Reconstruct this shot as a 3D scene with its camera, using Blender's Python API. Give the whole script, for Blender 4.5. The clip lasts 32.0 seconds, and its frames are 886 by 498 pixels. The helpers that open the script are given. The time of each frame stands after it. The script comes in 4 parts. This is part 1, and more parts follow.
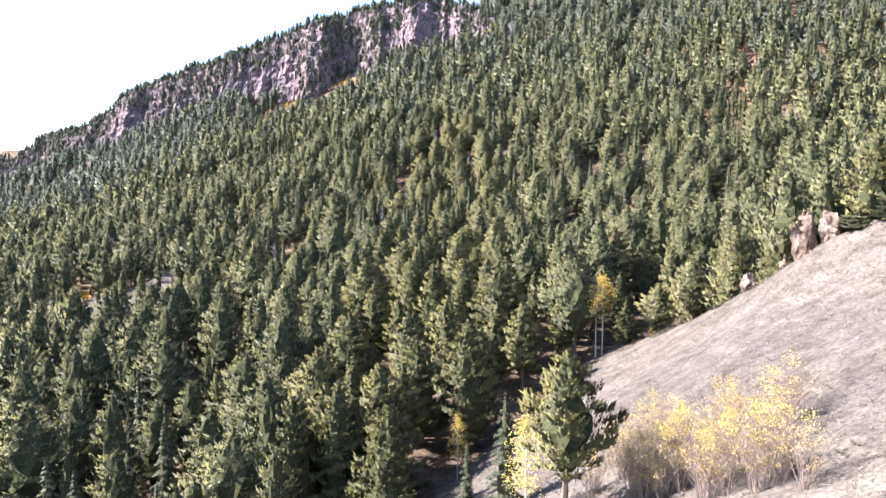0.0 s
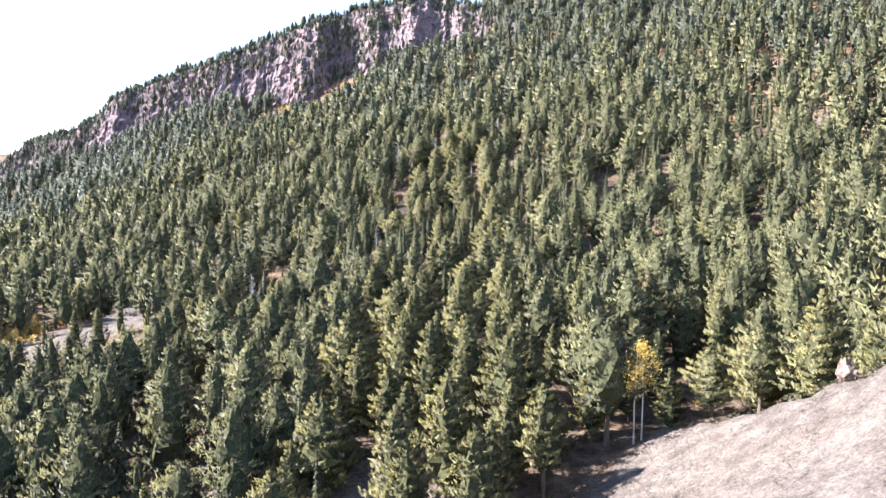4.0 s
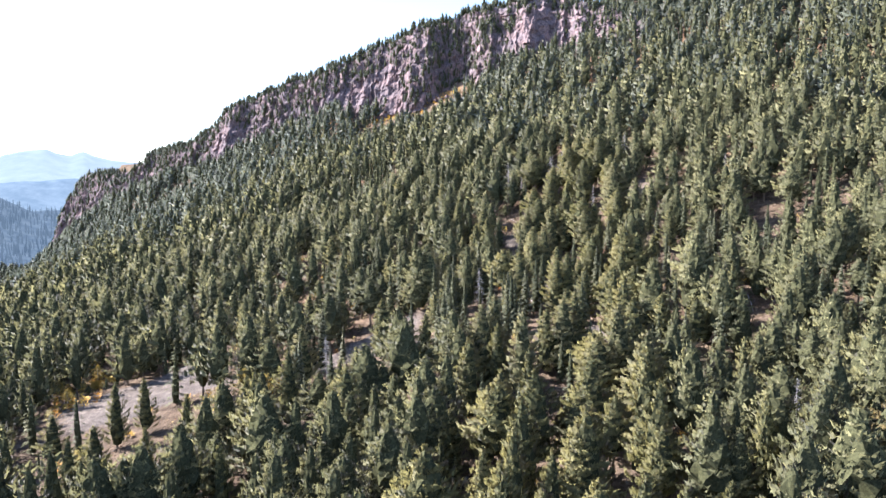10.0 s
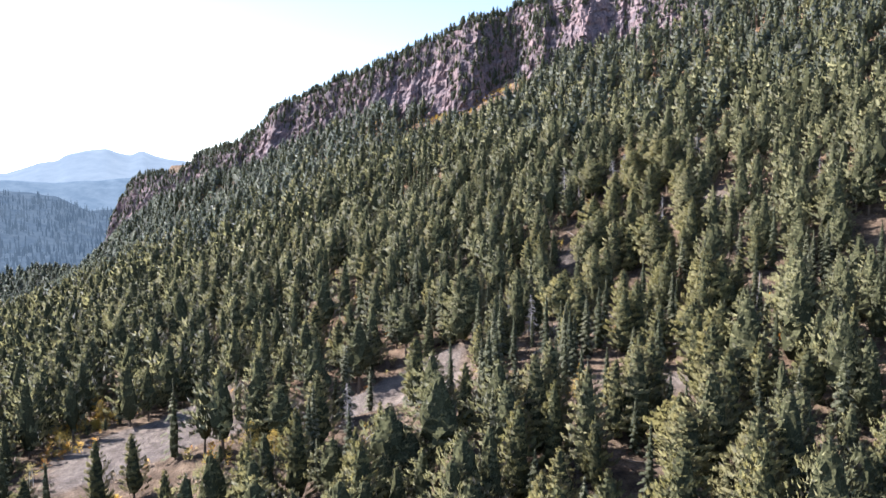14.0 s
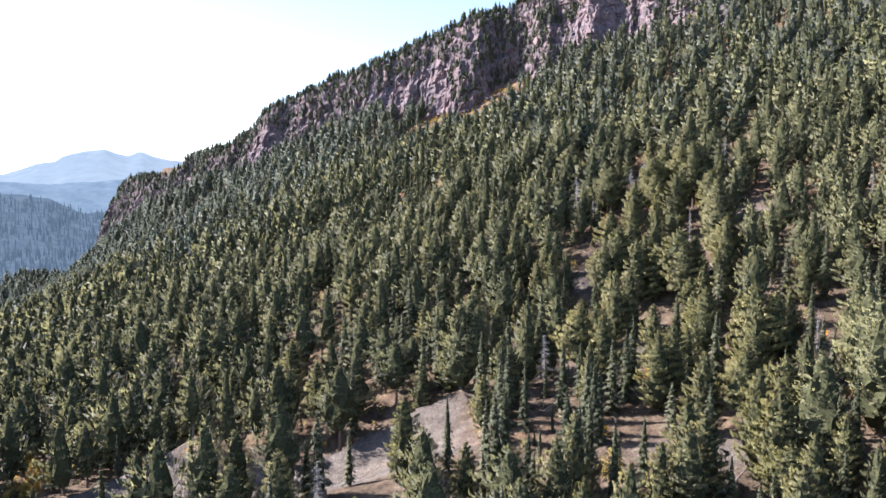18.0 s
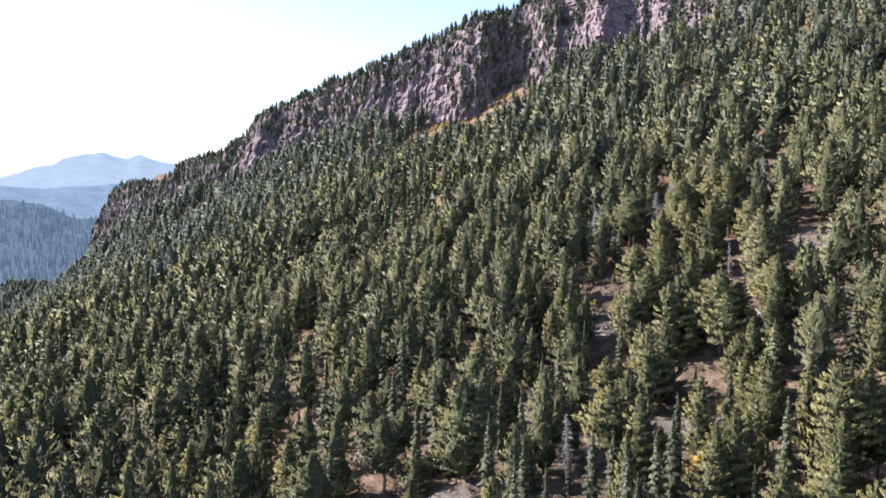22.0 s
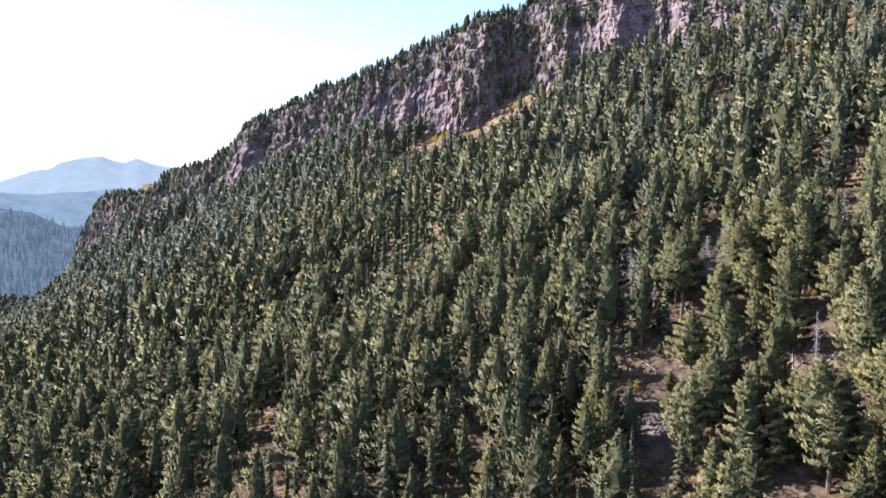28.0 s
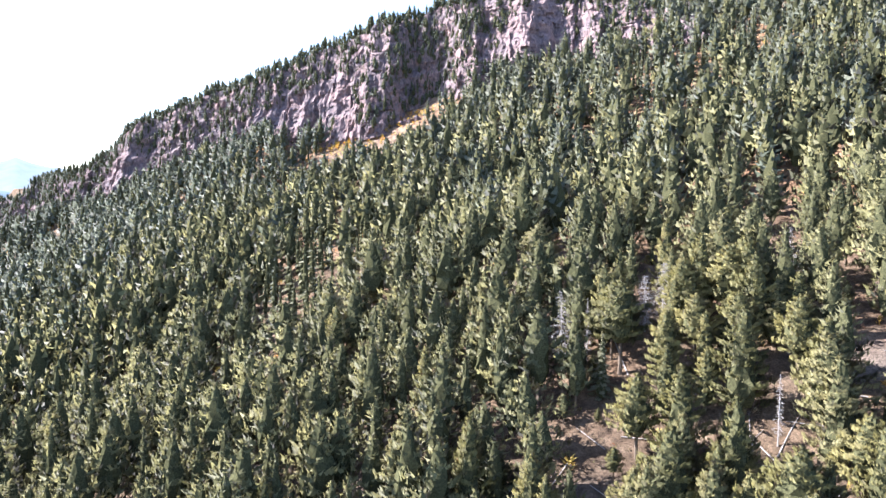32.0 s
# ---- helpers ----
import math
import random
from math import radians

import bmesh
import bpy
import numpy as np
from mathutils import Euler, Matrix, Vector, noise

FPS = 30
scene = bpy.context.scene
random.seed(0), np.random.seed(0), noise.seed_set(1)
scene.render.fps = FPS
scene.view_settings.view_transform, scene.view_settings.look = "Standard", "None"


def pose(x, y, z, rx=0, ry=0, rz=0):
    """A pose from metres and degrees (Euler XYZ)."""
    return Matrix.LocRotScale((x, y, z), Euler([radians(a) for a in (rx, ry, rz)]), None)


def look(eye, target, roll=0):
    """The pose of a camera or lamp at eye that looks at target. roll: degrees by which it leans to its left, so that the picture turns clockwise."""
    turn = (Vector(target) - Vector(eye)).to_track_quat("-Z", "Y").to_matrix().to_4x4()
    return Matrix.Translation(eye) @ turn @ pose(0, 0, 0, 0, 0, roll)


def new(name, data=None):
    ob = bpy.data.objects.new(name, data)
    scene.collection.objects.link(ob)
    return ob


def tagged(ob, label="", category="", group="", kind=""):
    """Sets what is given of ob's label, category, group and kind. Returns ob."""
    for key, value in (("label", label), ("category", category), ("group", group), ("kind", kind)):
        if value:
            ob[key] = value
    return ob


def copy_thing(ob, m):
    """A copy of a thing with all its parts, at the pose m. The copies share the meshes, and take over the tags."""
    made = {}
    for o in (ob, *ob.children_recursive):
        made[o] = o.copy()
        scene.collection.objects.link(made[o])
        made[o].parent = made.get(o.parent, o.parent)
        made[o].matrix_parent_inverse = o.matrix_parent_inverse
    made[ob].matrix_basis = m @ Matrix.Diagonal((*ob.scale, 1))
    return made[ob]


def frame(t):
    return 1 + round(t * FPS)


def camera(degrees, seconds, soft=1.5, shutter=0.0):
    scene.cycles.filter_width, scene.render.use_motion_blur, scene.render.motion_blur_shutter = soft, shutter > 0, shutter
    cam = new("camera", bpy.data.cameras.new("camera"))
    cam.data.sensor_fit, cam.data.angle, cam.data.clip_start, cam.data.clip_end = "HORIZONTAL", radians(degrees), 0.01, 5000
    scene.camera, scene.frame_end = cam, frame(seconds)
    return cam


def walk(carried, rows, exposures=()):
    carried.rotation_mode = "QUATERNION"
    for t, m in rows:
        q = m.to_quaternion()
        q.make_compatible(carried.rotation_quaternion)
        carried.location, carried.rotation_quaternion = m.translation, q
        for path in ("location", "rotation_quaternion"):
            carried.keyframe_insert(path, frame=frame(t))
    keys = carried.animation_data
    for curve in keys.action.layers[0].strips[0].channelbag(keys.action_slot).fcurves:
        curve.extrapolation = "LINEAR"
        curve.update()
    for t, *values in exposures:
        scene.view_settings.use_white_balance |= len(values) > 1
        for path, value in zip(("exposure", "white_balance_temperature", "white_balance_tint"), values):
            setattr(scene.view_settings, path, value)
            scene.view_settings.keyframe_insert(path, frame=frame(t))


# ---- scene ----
cam = camera(63.66, 32.0)
# camera: seconds, place, tilt, lean, turn
PATH = [
    (0, -0.00, -0.00, 60.00, 85.03, -0.18, 0.00),
    (0.5, 0.05, 3.53, 60.81, 85.01, -0.18, -0.01),
    (1, 0.10, 7.07, 61.62, 85.00, -0.26, 0.02),
    (1.5, 0.14, 10.61, 62.44, 85.00, -0.22, -0.00),
    (2, 0.19, 14.15, 63.27, 84.97, -0.23, 0.07),
    (2.5, 0.23, 17.69, 64.11, 84.94, -0.16, 0.07),
    (3, 0.28, 21.23, 64.98, 84.98, -0.17, 0.12),
    (3.5, 0.34, 24.77, 65.87, 84.99, -0.17, 0.14),
    (4, 0.41, 28.30, 66.78, 84.95, -0.07, 0.14),
    (4.5, 0.48, 31.84, 67.72, 84.92, -0.01, 0.13),
    (5, 0.55, 35.37, 68.66, 84.93, -0.03, 0.13),
    (5.5, 0.59, 38.91, 69.60, 84.98, -0.13, 0.15),
    (6, 0.61, 42.47, 70.53, 85.01, -0.28, 0.19),
    (6.5, 0.60, 46.03, 71.43, 85.05, -0.34, 1.11),
    (7, 0.54, 49.60, 72.31, 85.09, -0.27, 1.94),
    (7.5, 0.46, 53.18, 73.16, 85.07, -0.17, 2.79),
    (8, 0.33, 56.78, 73.99, 85.06, -0.12, 4.85),
    (8.5, 0.16, 60.39, 74.78, 85.05, -0.00, 7.12),
    (9, -0.06, 64.01, 75.53, 85.07, 0.05, 7.94),
    (9.5, -0.31, 67.66, 76.25, 85.09, -0.02, 8.38),
    (10, -0.61, 71.32, 76.94, 85.08, -0.04, 9.23),
    (10.5, -0.94, 74.99, 77.60, 85.02, -0.00, 10.12),
    (11, -1.30, 78.68, 78.22, 84.98, 0.09, 10.96),
    (11.5, -1.70, 82.39, 78.80, 84.96, 0.08, 11.76),
    (12, -2.13, 86.09, 79.35, 84.94, 0.10, 12.58),
    (12.5, -2.60, 89.80, 79.85, 84.92, 0.10, 13.23),
    (13, -3.10, 93.50, 80.29, 84.91, 0.08, 13.29),
    (13.5, -3.64, 97.18, 80.69, 84.89, 0.01, 13.31),
    (14, -4.21, 100.85, 81.04, 84.88, 0.02, 13.32),
    (14.5, -4.82, 104.51, 81.39, 84.81, 0.14, 13.38),
    (15, -5.45, 108.17, 81.75, 84.72, 0.09, 13.41),
    (15.5, -6.13, 111.82, 82.14, 84.67, 0.04, 13.42),
    (16, -6.84, 115.47, 82.59, 84.69, 0.05, 13.42),
    (16.5, -7.59, 119.13, 83.11, 84.76, 0.09, 13.42),
    (17, -8.38, 122.79, 83.74, 84.80, 0.06, 13.43),
    (17.5, -9.19, 126.46, 84.44, 84.83, 0.05, 13.42),
    (18, -10.03, 130.15, 85.22, 84.86, 0.07, 13.41),
    (18.5, -10.86, 133.85, 86.06, 84.87, 0.08, 13.42),
    (19, -11.70, 137.57, 86.95, 84.88, 0.13, 13.42),
    (19.5, -12.53, 141.31, 87.88, 84.90, 0.10, 13.43),
    (20, -13.34, 145.06, 88.83, 84.92, 0.09, 13.43),
    (20.5, -14.15, 148.82, 89.79, 84.95, 0.03, 13.45),
    (21, -14.95, 152.58, 90.75, 84.98, 0.01, 13.47),
    (21.5, -15.76, 156.33, 91.70, 84.97, 0.04, 13.48),
    (22, -16.56, 160.07, 92.63, 84.98, 0.09, 13.50),
    (22.5, -17.37, 163.81, 93.54, 84.99, 0.07, 13.51),
    (23, -18.19, 167.55, 94.44, 85.01, 0.08, 13.52),
    (23.5, -19.02, 171.27, 95.31, 85.01, 0.09, 13.54),
    (24, -19.86, 174.98, 96.16, 85.01, 0.15, 13.55),
    (24.5, -20.70, 178.68, 97.00, 85.01, 0.16, 13.56),
    (25, -21.53, 182.37, 97.81, 85.04, 0.22, 13.56),
    (25.5, -22.35, 186.04, 98.61, 85.09, 0.18, 13.58),
    (26, -23.17, 189.69, 99.38, 85.07, 0.08, 13.59),
    (26.5, -23.98, 193.33, 100.14, 85.06, 0.04, 13.60),
    (27, -24.77, 196.95, 100.89, 85.08, 0.09, 13.61),
    (27.5, -25.55, 200.57, 101.64, 85.13, 0.19, 13.62),
    (28, -26.31, 204.18, 102.40, 85.13, 0.17, 13.61),
    (28.5, -27.05, 207.78, 103.15, 85.16, 0.18, 13.64),
    (29, -27.77, 211.37, 103.91, 85.15, 0.18, 13.64),
    (29.5, -28.46, 214.96, 104.67, 85.19, 0.18, 13.57),
    (30, -29.13, 218.55, 105.44, 85.21, 0.01, 9.88),
    (30.5, -29.77, 222.14, 106.21, 85.29, -0.17, 6.12),
    (31, -30.39, 225.73, 106.98, 85.31, -0.15, 6.11),
    (31.5, -30.99, 229.32, 107.75, 85.35, -0.16, 6.09),
    (32, -31.57, 232.91, 108.53, 85.35, -0.23, 6.08),
]
EXPOSURES = [(0, 2.79, 6300, 15), (3, 2.89, 6300, 15), (5.5, 2.96, 6300, 15), (7, 2.96, 6300, 15), (9, 2.76, 6300, 15), (11, 2.45, 6300, 15), (14, 2.24, 6300, 15), (20, 2.21, 6300, 15), (29.5, 2.16, 6300, 15), (31, 2.64, 6300, 15), (32, 2.86, 6300, 15)]
walk(cam, [(t, pose(x, y, z, rx, ry, rz)) for t, x, y, z, rx, ry, rz in PATH], EXPOSURES)

# ---- world and sun ----
SUN_TURN = 83.0      # degrees to the left of the valley's line (+y)
SUN_UP = 40.0
sun_way = Vector((-math.sin(radians(SUN_TURN)) * math.cos(radians(SUN_UP)),
                  math.cos(radians(SUN_TURN)) * math.cos(radians(SUN_UP)), math.sin(radians(SUN_UP))))
world = bpy.data.worlds.new("sky")
scene.world = world
world.use_nodes = True
wn = world.node_tree.nodes
sky = wn.new("ShaderNodeTexSky")
sky.sky_type = "NISHITA"
sky.sun_disc = False
sky.sun_elevation = radians(SUN_UP)
sky.sun_rotation = radians(-SUN_TURN)
sky.altitude = 1800
sky.dust_density = 2.0
wn["Background"].inputs["Strength"].default_value = 0.080
world.node_tree.links.new(sky.outputs["Color"], wn["Background"].inputs["Color"])
sun = new("sun", bpy.data.lights.new("sun", "SUN"))
sun.data.energy, sun.data.angle, sun.data.color = 4.0, radians(0.5), (1.0, 0.97, 0.94)
sun.matrix_world = look(sun_way * 500, (0, 0, 0))

# ---- materials ----
def material(name):
    m = bpy.data.materials.new(name)
    m.use_nodes = True
    return m, m.node_tree.nodes, m.node_tree.links, m.node_tree.nodes["Principled BSDF"]


def noise_node(nodes, links, scale, detail=4.0, rough=0.6, where=None):
    n = nodes.new("ShaderNodeTexNoise")
    n.inputs["Scale"].default_value = scale
    n.inputs["Detail"].default_value = detail
    n.inputs["Roughness"].default_value = rough
    if where is not None:
        links.new(where, n.inputs["Vector"])
    return n


def ramp_node(nodes, links, source, stops):
    r = nodes.new("ShaderNodeValToRGB")
    el = r.color_ramp.elements
    while len(el) < len(stops):
        el.new(0.5)
    for e, (p, c) in zip(el, stops):
        e.position, e.color = p, (*c, 1)
    links.new(source, r.inputs["Fac"])
    return r


def mix_node(nodes, links, fac, a, b, mode="MIX"):
    m = nodes.new("ShaderNodeMix")
    m.data_type, m.blend_type = "RGBA", mode
    for sock, v in ((m.inputs[0], fac), (m.inputs[6], a), (m.inputs[7], b)):
        if isinstance(v, (int, float)):
            sock.default_value = v
        elif isinstance(v, tuple):
            sock.default_value = (*v, 1)
        else:
            links.new(v, sock)
    return m.outputs[2]


def bump(nodes, links, shader, height, strength, distance):
    b = nodes.new("ShaderNodeBump")
    b.inputs["Strength"].default_value, b.inputs["Distance"].default_value = strength, distance
    links.new(height, b.inputs["Height"])
    links.new(b.outputs["Normal"], shader.inputs["Normal"])


def needle_material(name, stops, attribute, through_light=0.34, rough=0.55, full=False):
    """Foliage: a colour for each tree, with finer change from spray to spray, and some light passing through."""
    m, nodes, links, sh = material(name)
    if attribute:
        src = nodes.new("ShaderNodeAttribute")
        src.attribute_name = "tint"
        pick = src.outputs["Fac"]
    else:
        pick = nodes.new("ShaderNodeObjectInfo").outputs["Random"]
    geo = nodes.new("ShaderNodeNewGeometry")
    base = ramp_node(nodes, links, pick, stops).outputs["Color"]
    fine = ramp_node(nodes, links, geo.outputs["Random Per Island"], [(0.0, (0.80, 0.81, 0.81)), (1.0, (1.16, 1.14, 1.12))]).outputs["Color"]
    col = mix_node(nodes, links, 1.0, base, fine, "MULTIPLY")
    sprays = noise_node(nodes, links, 2.3, 3, 0.7, geo.outputs["Position"])
    col = mix_node(nodes, links, 1.0, col, ramp_node(nodes, links, sprays.outputs["Fac"], [(0.34, (0.74, 0.76, 0.75)), (0.64, (1.22, 1.2, 1.16))]).outputs["Color"], "MULTIPLY")
    if full:
        # needles scatter light by the swell of the whole bough
        swell = nodes.new("ShaderNodeAttribute")
        swell.attribute_name = "swell"
        turned = nodes.new("ShaderNodeVectorTransform")
        turned.vector_type, turned.convert_from, turned.convert_to = "NORMAL", "OBJECT", "WORLD"
        links.new(swell.outputs["Vector"], turned.inputs["Vector"])
        links.new(turned.outputs["Vector"], sh.inputs["Normal"])
    else:
        bump(nodes, links, sh, sprays.outputs["Fac"], 0.35, 0.4)
    links.new(col, sh.inputs["Base Color"])
    sh.inputs["Roughness"].default_value = rough
    sh.inputs["Specular IOR Level"].default_value = 0.15
    tr = nodes.new("ShaderNodeBsdfTranslucent")
    links.new(col, tr.inputs["Color"])
    if full:
        links.new(turned.outputs["Vector"], tr.inputs["Normal"])
    mx = nodes.new("ShaderNodeMixShader")
    mx.inputs[0].default_value = through_light
    links.new(sh.outputs[0], mx.inputs[1])
    links.new(tr.outputs[0], mx.inputs[2])
    links.new(mx.outputs[0], nodes["Material Output"].inputs["Surface"])
    return m


PINE = [(0.0, (0.130, 0.125, 0.054)), (0.35, (0.178, 0.167, 0.070)), (0.7, (0.238, 0.215, 0.090)), (1.0, (0.219, 0.204, 0.106))]
FIR = [(0.0, (0.076, 0.086, 0.056)), (0.5, (0.120, 0.126, 0.078)), (1.0, (0.184, 0.180, 0.122))]
juniper_needles = needle_material("juniper needles", FIR, False)
pine_needles = needle_material("pine needles", PINE, False, full=True)
fir_needles = needle_material("fir needles", FIR, False, full=True)
stand_needles = needle_material("needles of the far stands", [(0.0, (0.071, 0.081, 0.053)), (0.4, (0.123, 0.125, 0.066)), (0.75, (0.175, 0.168, 0.082)), (1.0, (0.218, 0.210, 0.106))], True, full=True)
# Blue added to the next two needle colours stands for haze in the air.
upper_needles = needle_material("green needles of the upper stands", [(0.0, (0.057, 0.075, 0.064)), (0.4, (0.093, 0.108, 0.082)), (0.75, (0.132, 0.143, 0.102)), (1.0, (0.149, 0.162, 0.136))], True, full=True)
far_needles = needle_material("high stand needles with haze in the colour", [(0.0, (0.076, 0.099, 0.093)), (0.4, (0.113, 0.134, 0.112)), (0.75, (0.145, 0.164, 0.129)), (1.0, (0.158, 0.175, 0.148))], True, full=True)
tan_needles = needle_material("tan drying needles", [(0.0, (0.145, 0.114, 0.050)), (1.0, (0.170, 0.132, 0.059))], False, full=True)
rust_needles = needle_material("rust-red dead needles", [(0.0, (0.16, 0.07, 0.05)), (1.0, (0.2, 0.1, 0.06))], False, full=True)
aspen_leaves = needle_material("yellow aspen leaves", [(0.0, (0.50, 0.36, 0.10)), (0.6, (0.54, 0.42, 0.13)), (1.0, (0.54, 0.46, 0.20))], False, 0.4)
bush_leaves = needle_material("autumn bush leaves", [(0.0, (0.30, 0.10, 0.04)), (0.25, (0.50, 0.22, 0.05)), (0.5, (0.52, 0.36, 0.07)), (0.75, (0.28, 0.24, 0.10)), (1.0, (0.34, 0.27, 0.20))], True, 0.35)
brush_leaves = needle_material("dry forest brush", [(0.0, (0.16, 0.07, 0.04)), (0.3, (0.17, 0.11, 0.07)), (0.6, (0.12, 0.10, 0.055)), (0.85, (0.075, 0.085, 0.04)), (1.0, (0.30, 0.22, 0.10))], True, 0.3, 0.8)
sage_leaves = needle_material("dry sage and bunch grass", [(0.0, (0.115, 0.102, 0.074)), (0.5, (0.165, 0.142, 0.108)), (1.0, (0.215, 0.185, 0.145))], True, 0.25, 0.8)


def bark_material(name, dark, light, scale):
    m, nodes, links, sh = material(name)
    tc = nodes.new("ShaderNodeTexCoord")
    mp = nodes.new("ShaderNodeMapping")
    mp.inputs["Scale"].default_value = (1, 1, 0.25)
    links.new(tc.outputs["Object"], mp.inputs["Vector"])
    n = noise_node(nodes, links, scale, 5, 0.7, mp.outputs["Vector"])
    links.new(ramp_node(nodes, links, n.outputs["Fac"], [(0.3, dark), (0.7, light)]).outputs["Color"], sh.inputs["Base Color"])
    sh.inputs["Roughness"].default_value = 0.9
    bump(nodes, links, sh, n.outputs["Fac"], 0.6, 0.05)
    return m


# Inner needles and dead twigs, with the crown's inner shade painted into the colour.
shaded_heart, nodes, links, sh = material("inner needles and dead twigs darkened for shade")
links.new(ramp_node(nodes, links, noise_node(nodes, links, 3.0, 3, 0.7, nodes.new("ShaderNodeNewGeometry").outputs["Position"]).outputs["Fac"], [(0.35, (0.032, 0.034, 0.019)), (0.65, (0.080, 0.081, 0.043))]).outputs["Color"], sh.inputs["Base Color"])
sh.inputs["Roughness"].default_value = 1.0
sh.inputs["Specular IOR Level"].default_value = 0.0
bark = bark_material("brown bark", (0.07, 0.05, 0.035), (0.2, 0.15, 0.11), 9)
grey_wood = bark_material("weathered grey dead wood", (0.17, 0.155, 0.15), (0.36, 0.335, 0.325), 7)
twig_bark = bark_material("pinkish grey twigs", (0.15, 0.11, 0.09), (0.27, 0.205, 0.17), 6)
pale_bark = bark_material("pale aspen bark", (0.34, 0.32, 0.28), (0.56, 0.54, 0.48), 5)

# ground: soil, dry grass, needle litter and rust-coloured grass
ground_mat, nodes, links, sh = material("dry mountain ground")
tc = nodes.new("ShaderNodeTexCoord").outputs["Object"]
big = noise_node(nodes, links, 0.035, 5, 0.6, tc)
mid = noise_node(nodes, links, 0.33, 6, 0.65, tc)
fine = noise_node(nodes, links, 2.6, 5, 0.7, tc)
soil = ramp_node(nodes, links, mid.outputs["Fac"], [(0.3, (0.070, 0.058, 0.052)), (0.48, (0.128, 0.108, 0.097)), (0.72, (0.195, 0.168, 0.150))]).outputs["Color"]
litter = ramp_node(nodes, links, mid.outputs["Fac"], [(0.3, (0.042, 0.031, 0.023)), (0.5, (0.108, 0.077, 0.055)), (0.7, (0.198, 0.148, 0.108))]).outputs["Color"]
rust = ramp_node(nodes, links, mid.outputs["Fac"], [(0.3, (0.10, 0.053, 0.034)), (0.5, (0.25, 0.145, 0.085)), (0.7, (0.37, 0.25, 0.15))]).outputs["Color"]
cover = nodes.new("ShaderNodeAttribute")
cover.attribute_name = "litter"
warm = nodes.new("ShaderNodeAttribute")
warm.attribute_name = "rust"
col = mix_node(nodes, links, cover.outputs["Fac"], soil, litter)
col = mix_node(nodes, links, warm.outputs["Fac"], col, rust)
tone = ramp_node(nodes, links, big.outputs["Fac"], [(0.3, (0.8, 0.8, 0.82)), (0.7, (1.12, 1.1, 1.05))]).outputs["Color"]
speck = ramp_node(nodes, links, fine.outputs["Fac"], [(0.34, (0.55, 0.56, 0.54)), (0.52, (1.0, 1.0, 1.0)), (0.68, (1.4, 1.35, 1.3))]).outputs["Color"]
col = mix_node(nodes, links, 1.0, col, tone, "MULTIPLY")
col = mix_node(nodes, links, 1.0, col, speck, "MULTIPLY")
links.new(col, sh.inputs["Base Color"])
sh.inputs["Roughness"].default_value = 0.95
sh.inputs["Specular IOR Level"].default_value = 0.1
clod = noise_node(nodes, links, 1.1, 6, 0.75, tc)
bump(nodes, links, sh, clod.outputs["Fac"], 1.0, 0.6)

# rock
def rock_material(name, dark, midtone, light, scale):
    m, nodes, links, sh = material(name)
    tc = nodes.new("ShaderNodeTexCoord").outputs["Object"]
    mp = nodes.new("ShaderNodeMapping")
    mp.inputs["Scale"].default_value = (1, 1, 0.45)
    links.new(tc, mp.inputs["Vector"])
    a = noise_node(nodes, links, scale, 8, 0.68, mp.outputs["Vector"])
    b = noise_node(nodes, links, scale * 0.15, 3, 0.5, tc)
    c1 = ramp_node(nodes, links, a.outputs["Fac"], [(0.34, dark), (0.5, midtone), (0.64, light)]).outputs["Color"]
    c2 = ramp_node(nodes, links, b.outputs["Fac"], [(0.35, (0.78, 0.8, 0.82)), (0.65, (1.15, 1.02, 0.95))]).outputs["Color"]
    g = noise_node(nodes, links, scale * 4.5, 4, 0.7, mp.outputs["Vector"])
    c3 = ramp_node(nodes, links, g.outputs["Fac"], [(0.38, (0.68, 0.68, 0.70)), (0.62, (1.32, 1.28, 1.25))]).outputs["Color"]
    c2 = mix_node(nodes, links, 1.0, c2, c3, "MULTIPLY")
    links.new(mix_node(nodes, links, 1.0, c1, c2, "MULTIPLY"), sh.inputs["Base Color"])
    sh.inputs["Roughness"].default_value = 0.9
    sh.inputs["Specular IOR Level"].default_value = 0.15
    bump(nodes, links, sh, a.outputs["Fac"], 1.0, 1.2 / max(scale, 0.2) * 0.2)
    return m


# Red-grey rock, its colour lightened and blued in place of distance haze.
cliff_rock = rock_material("red-grey cliff rock blued for haze", (0.082, 0.069, 0.079), (0.154, 0.123, 0.133), (0.230, 0.183, 0.188), 0.6)
pale_rock = rock_material("pale weathered rock", (0.075, 0.056, 0.046), (0.185, 0.142, 0.116), (0.29, 0.24, 0.205), 1.2)

# distance: hills and a mountain, their haze painted on as blue colour and glow
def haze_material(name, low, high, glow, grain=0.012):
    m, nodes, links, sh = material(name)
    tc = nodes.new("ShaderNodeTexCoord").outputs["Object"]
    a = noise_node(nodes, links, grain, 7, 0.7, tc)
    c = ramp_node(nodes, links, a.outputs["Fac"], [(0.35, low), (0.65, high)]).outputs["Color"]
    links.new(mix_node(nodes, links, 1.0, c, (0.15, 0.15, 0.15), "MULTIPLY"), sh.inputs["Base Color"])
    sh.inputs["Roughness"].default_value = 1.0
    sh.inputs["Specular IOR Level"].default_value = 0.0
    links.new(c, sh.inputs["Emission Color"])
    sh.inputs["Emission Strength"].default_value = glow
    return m


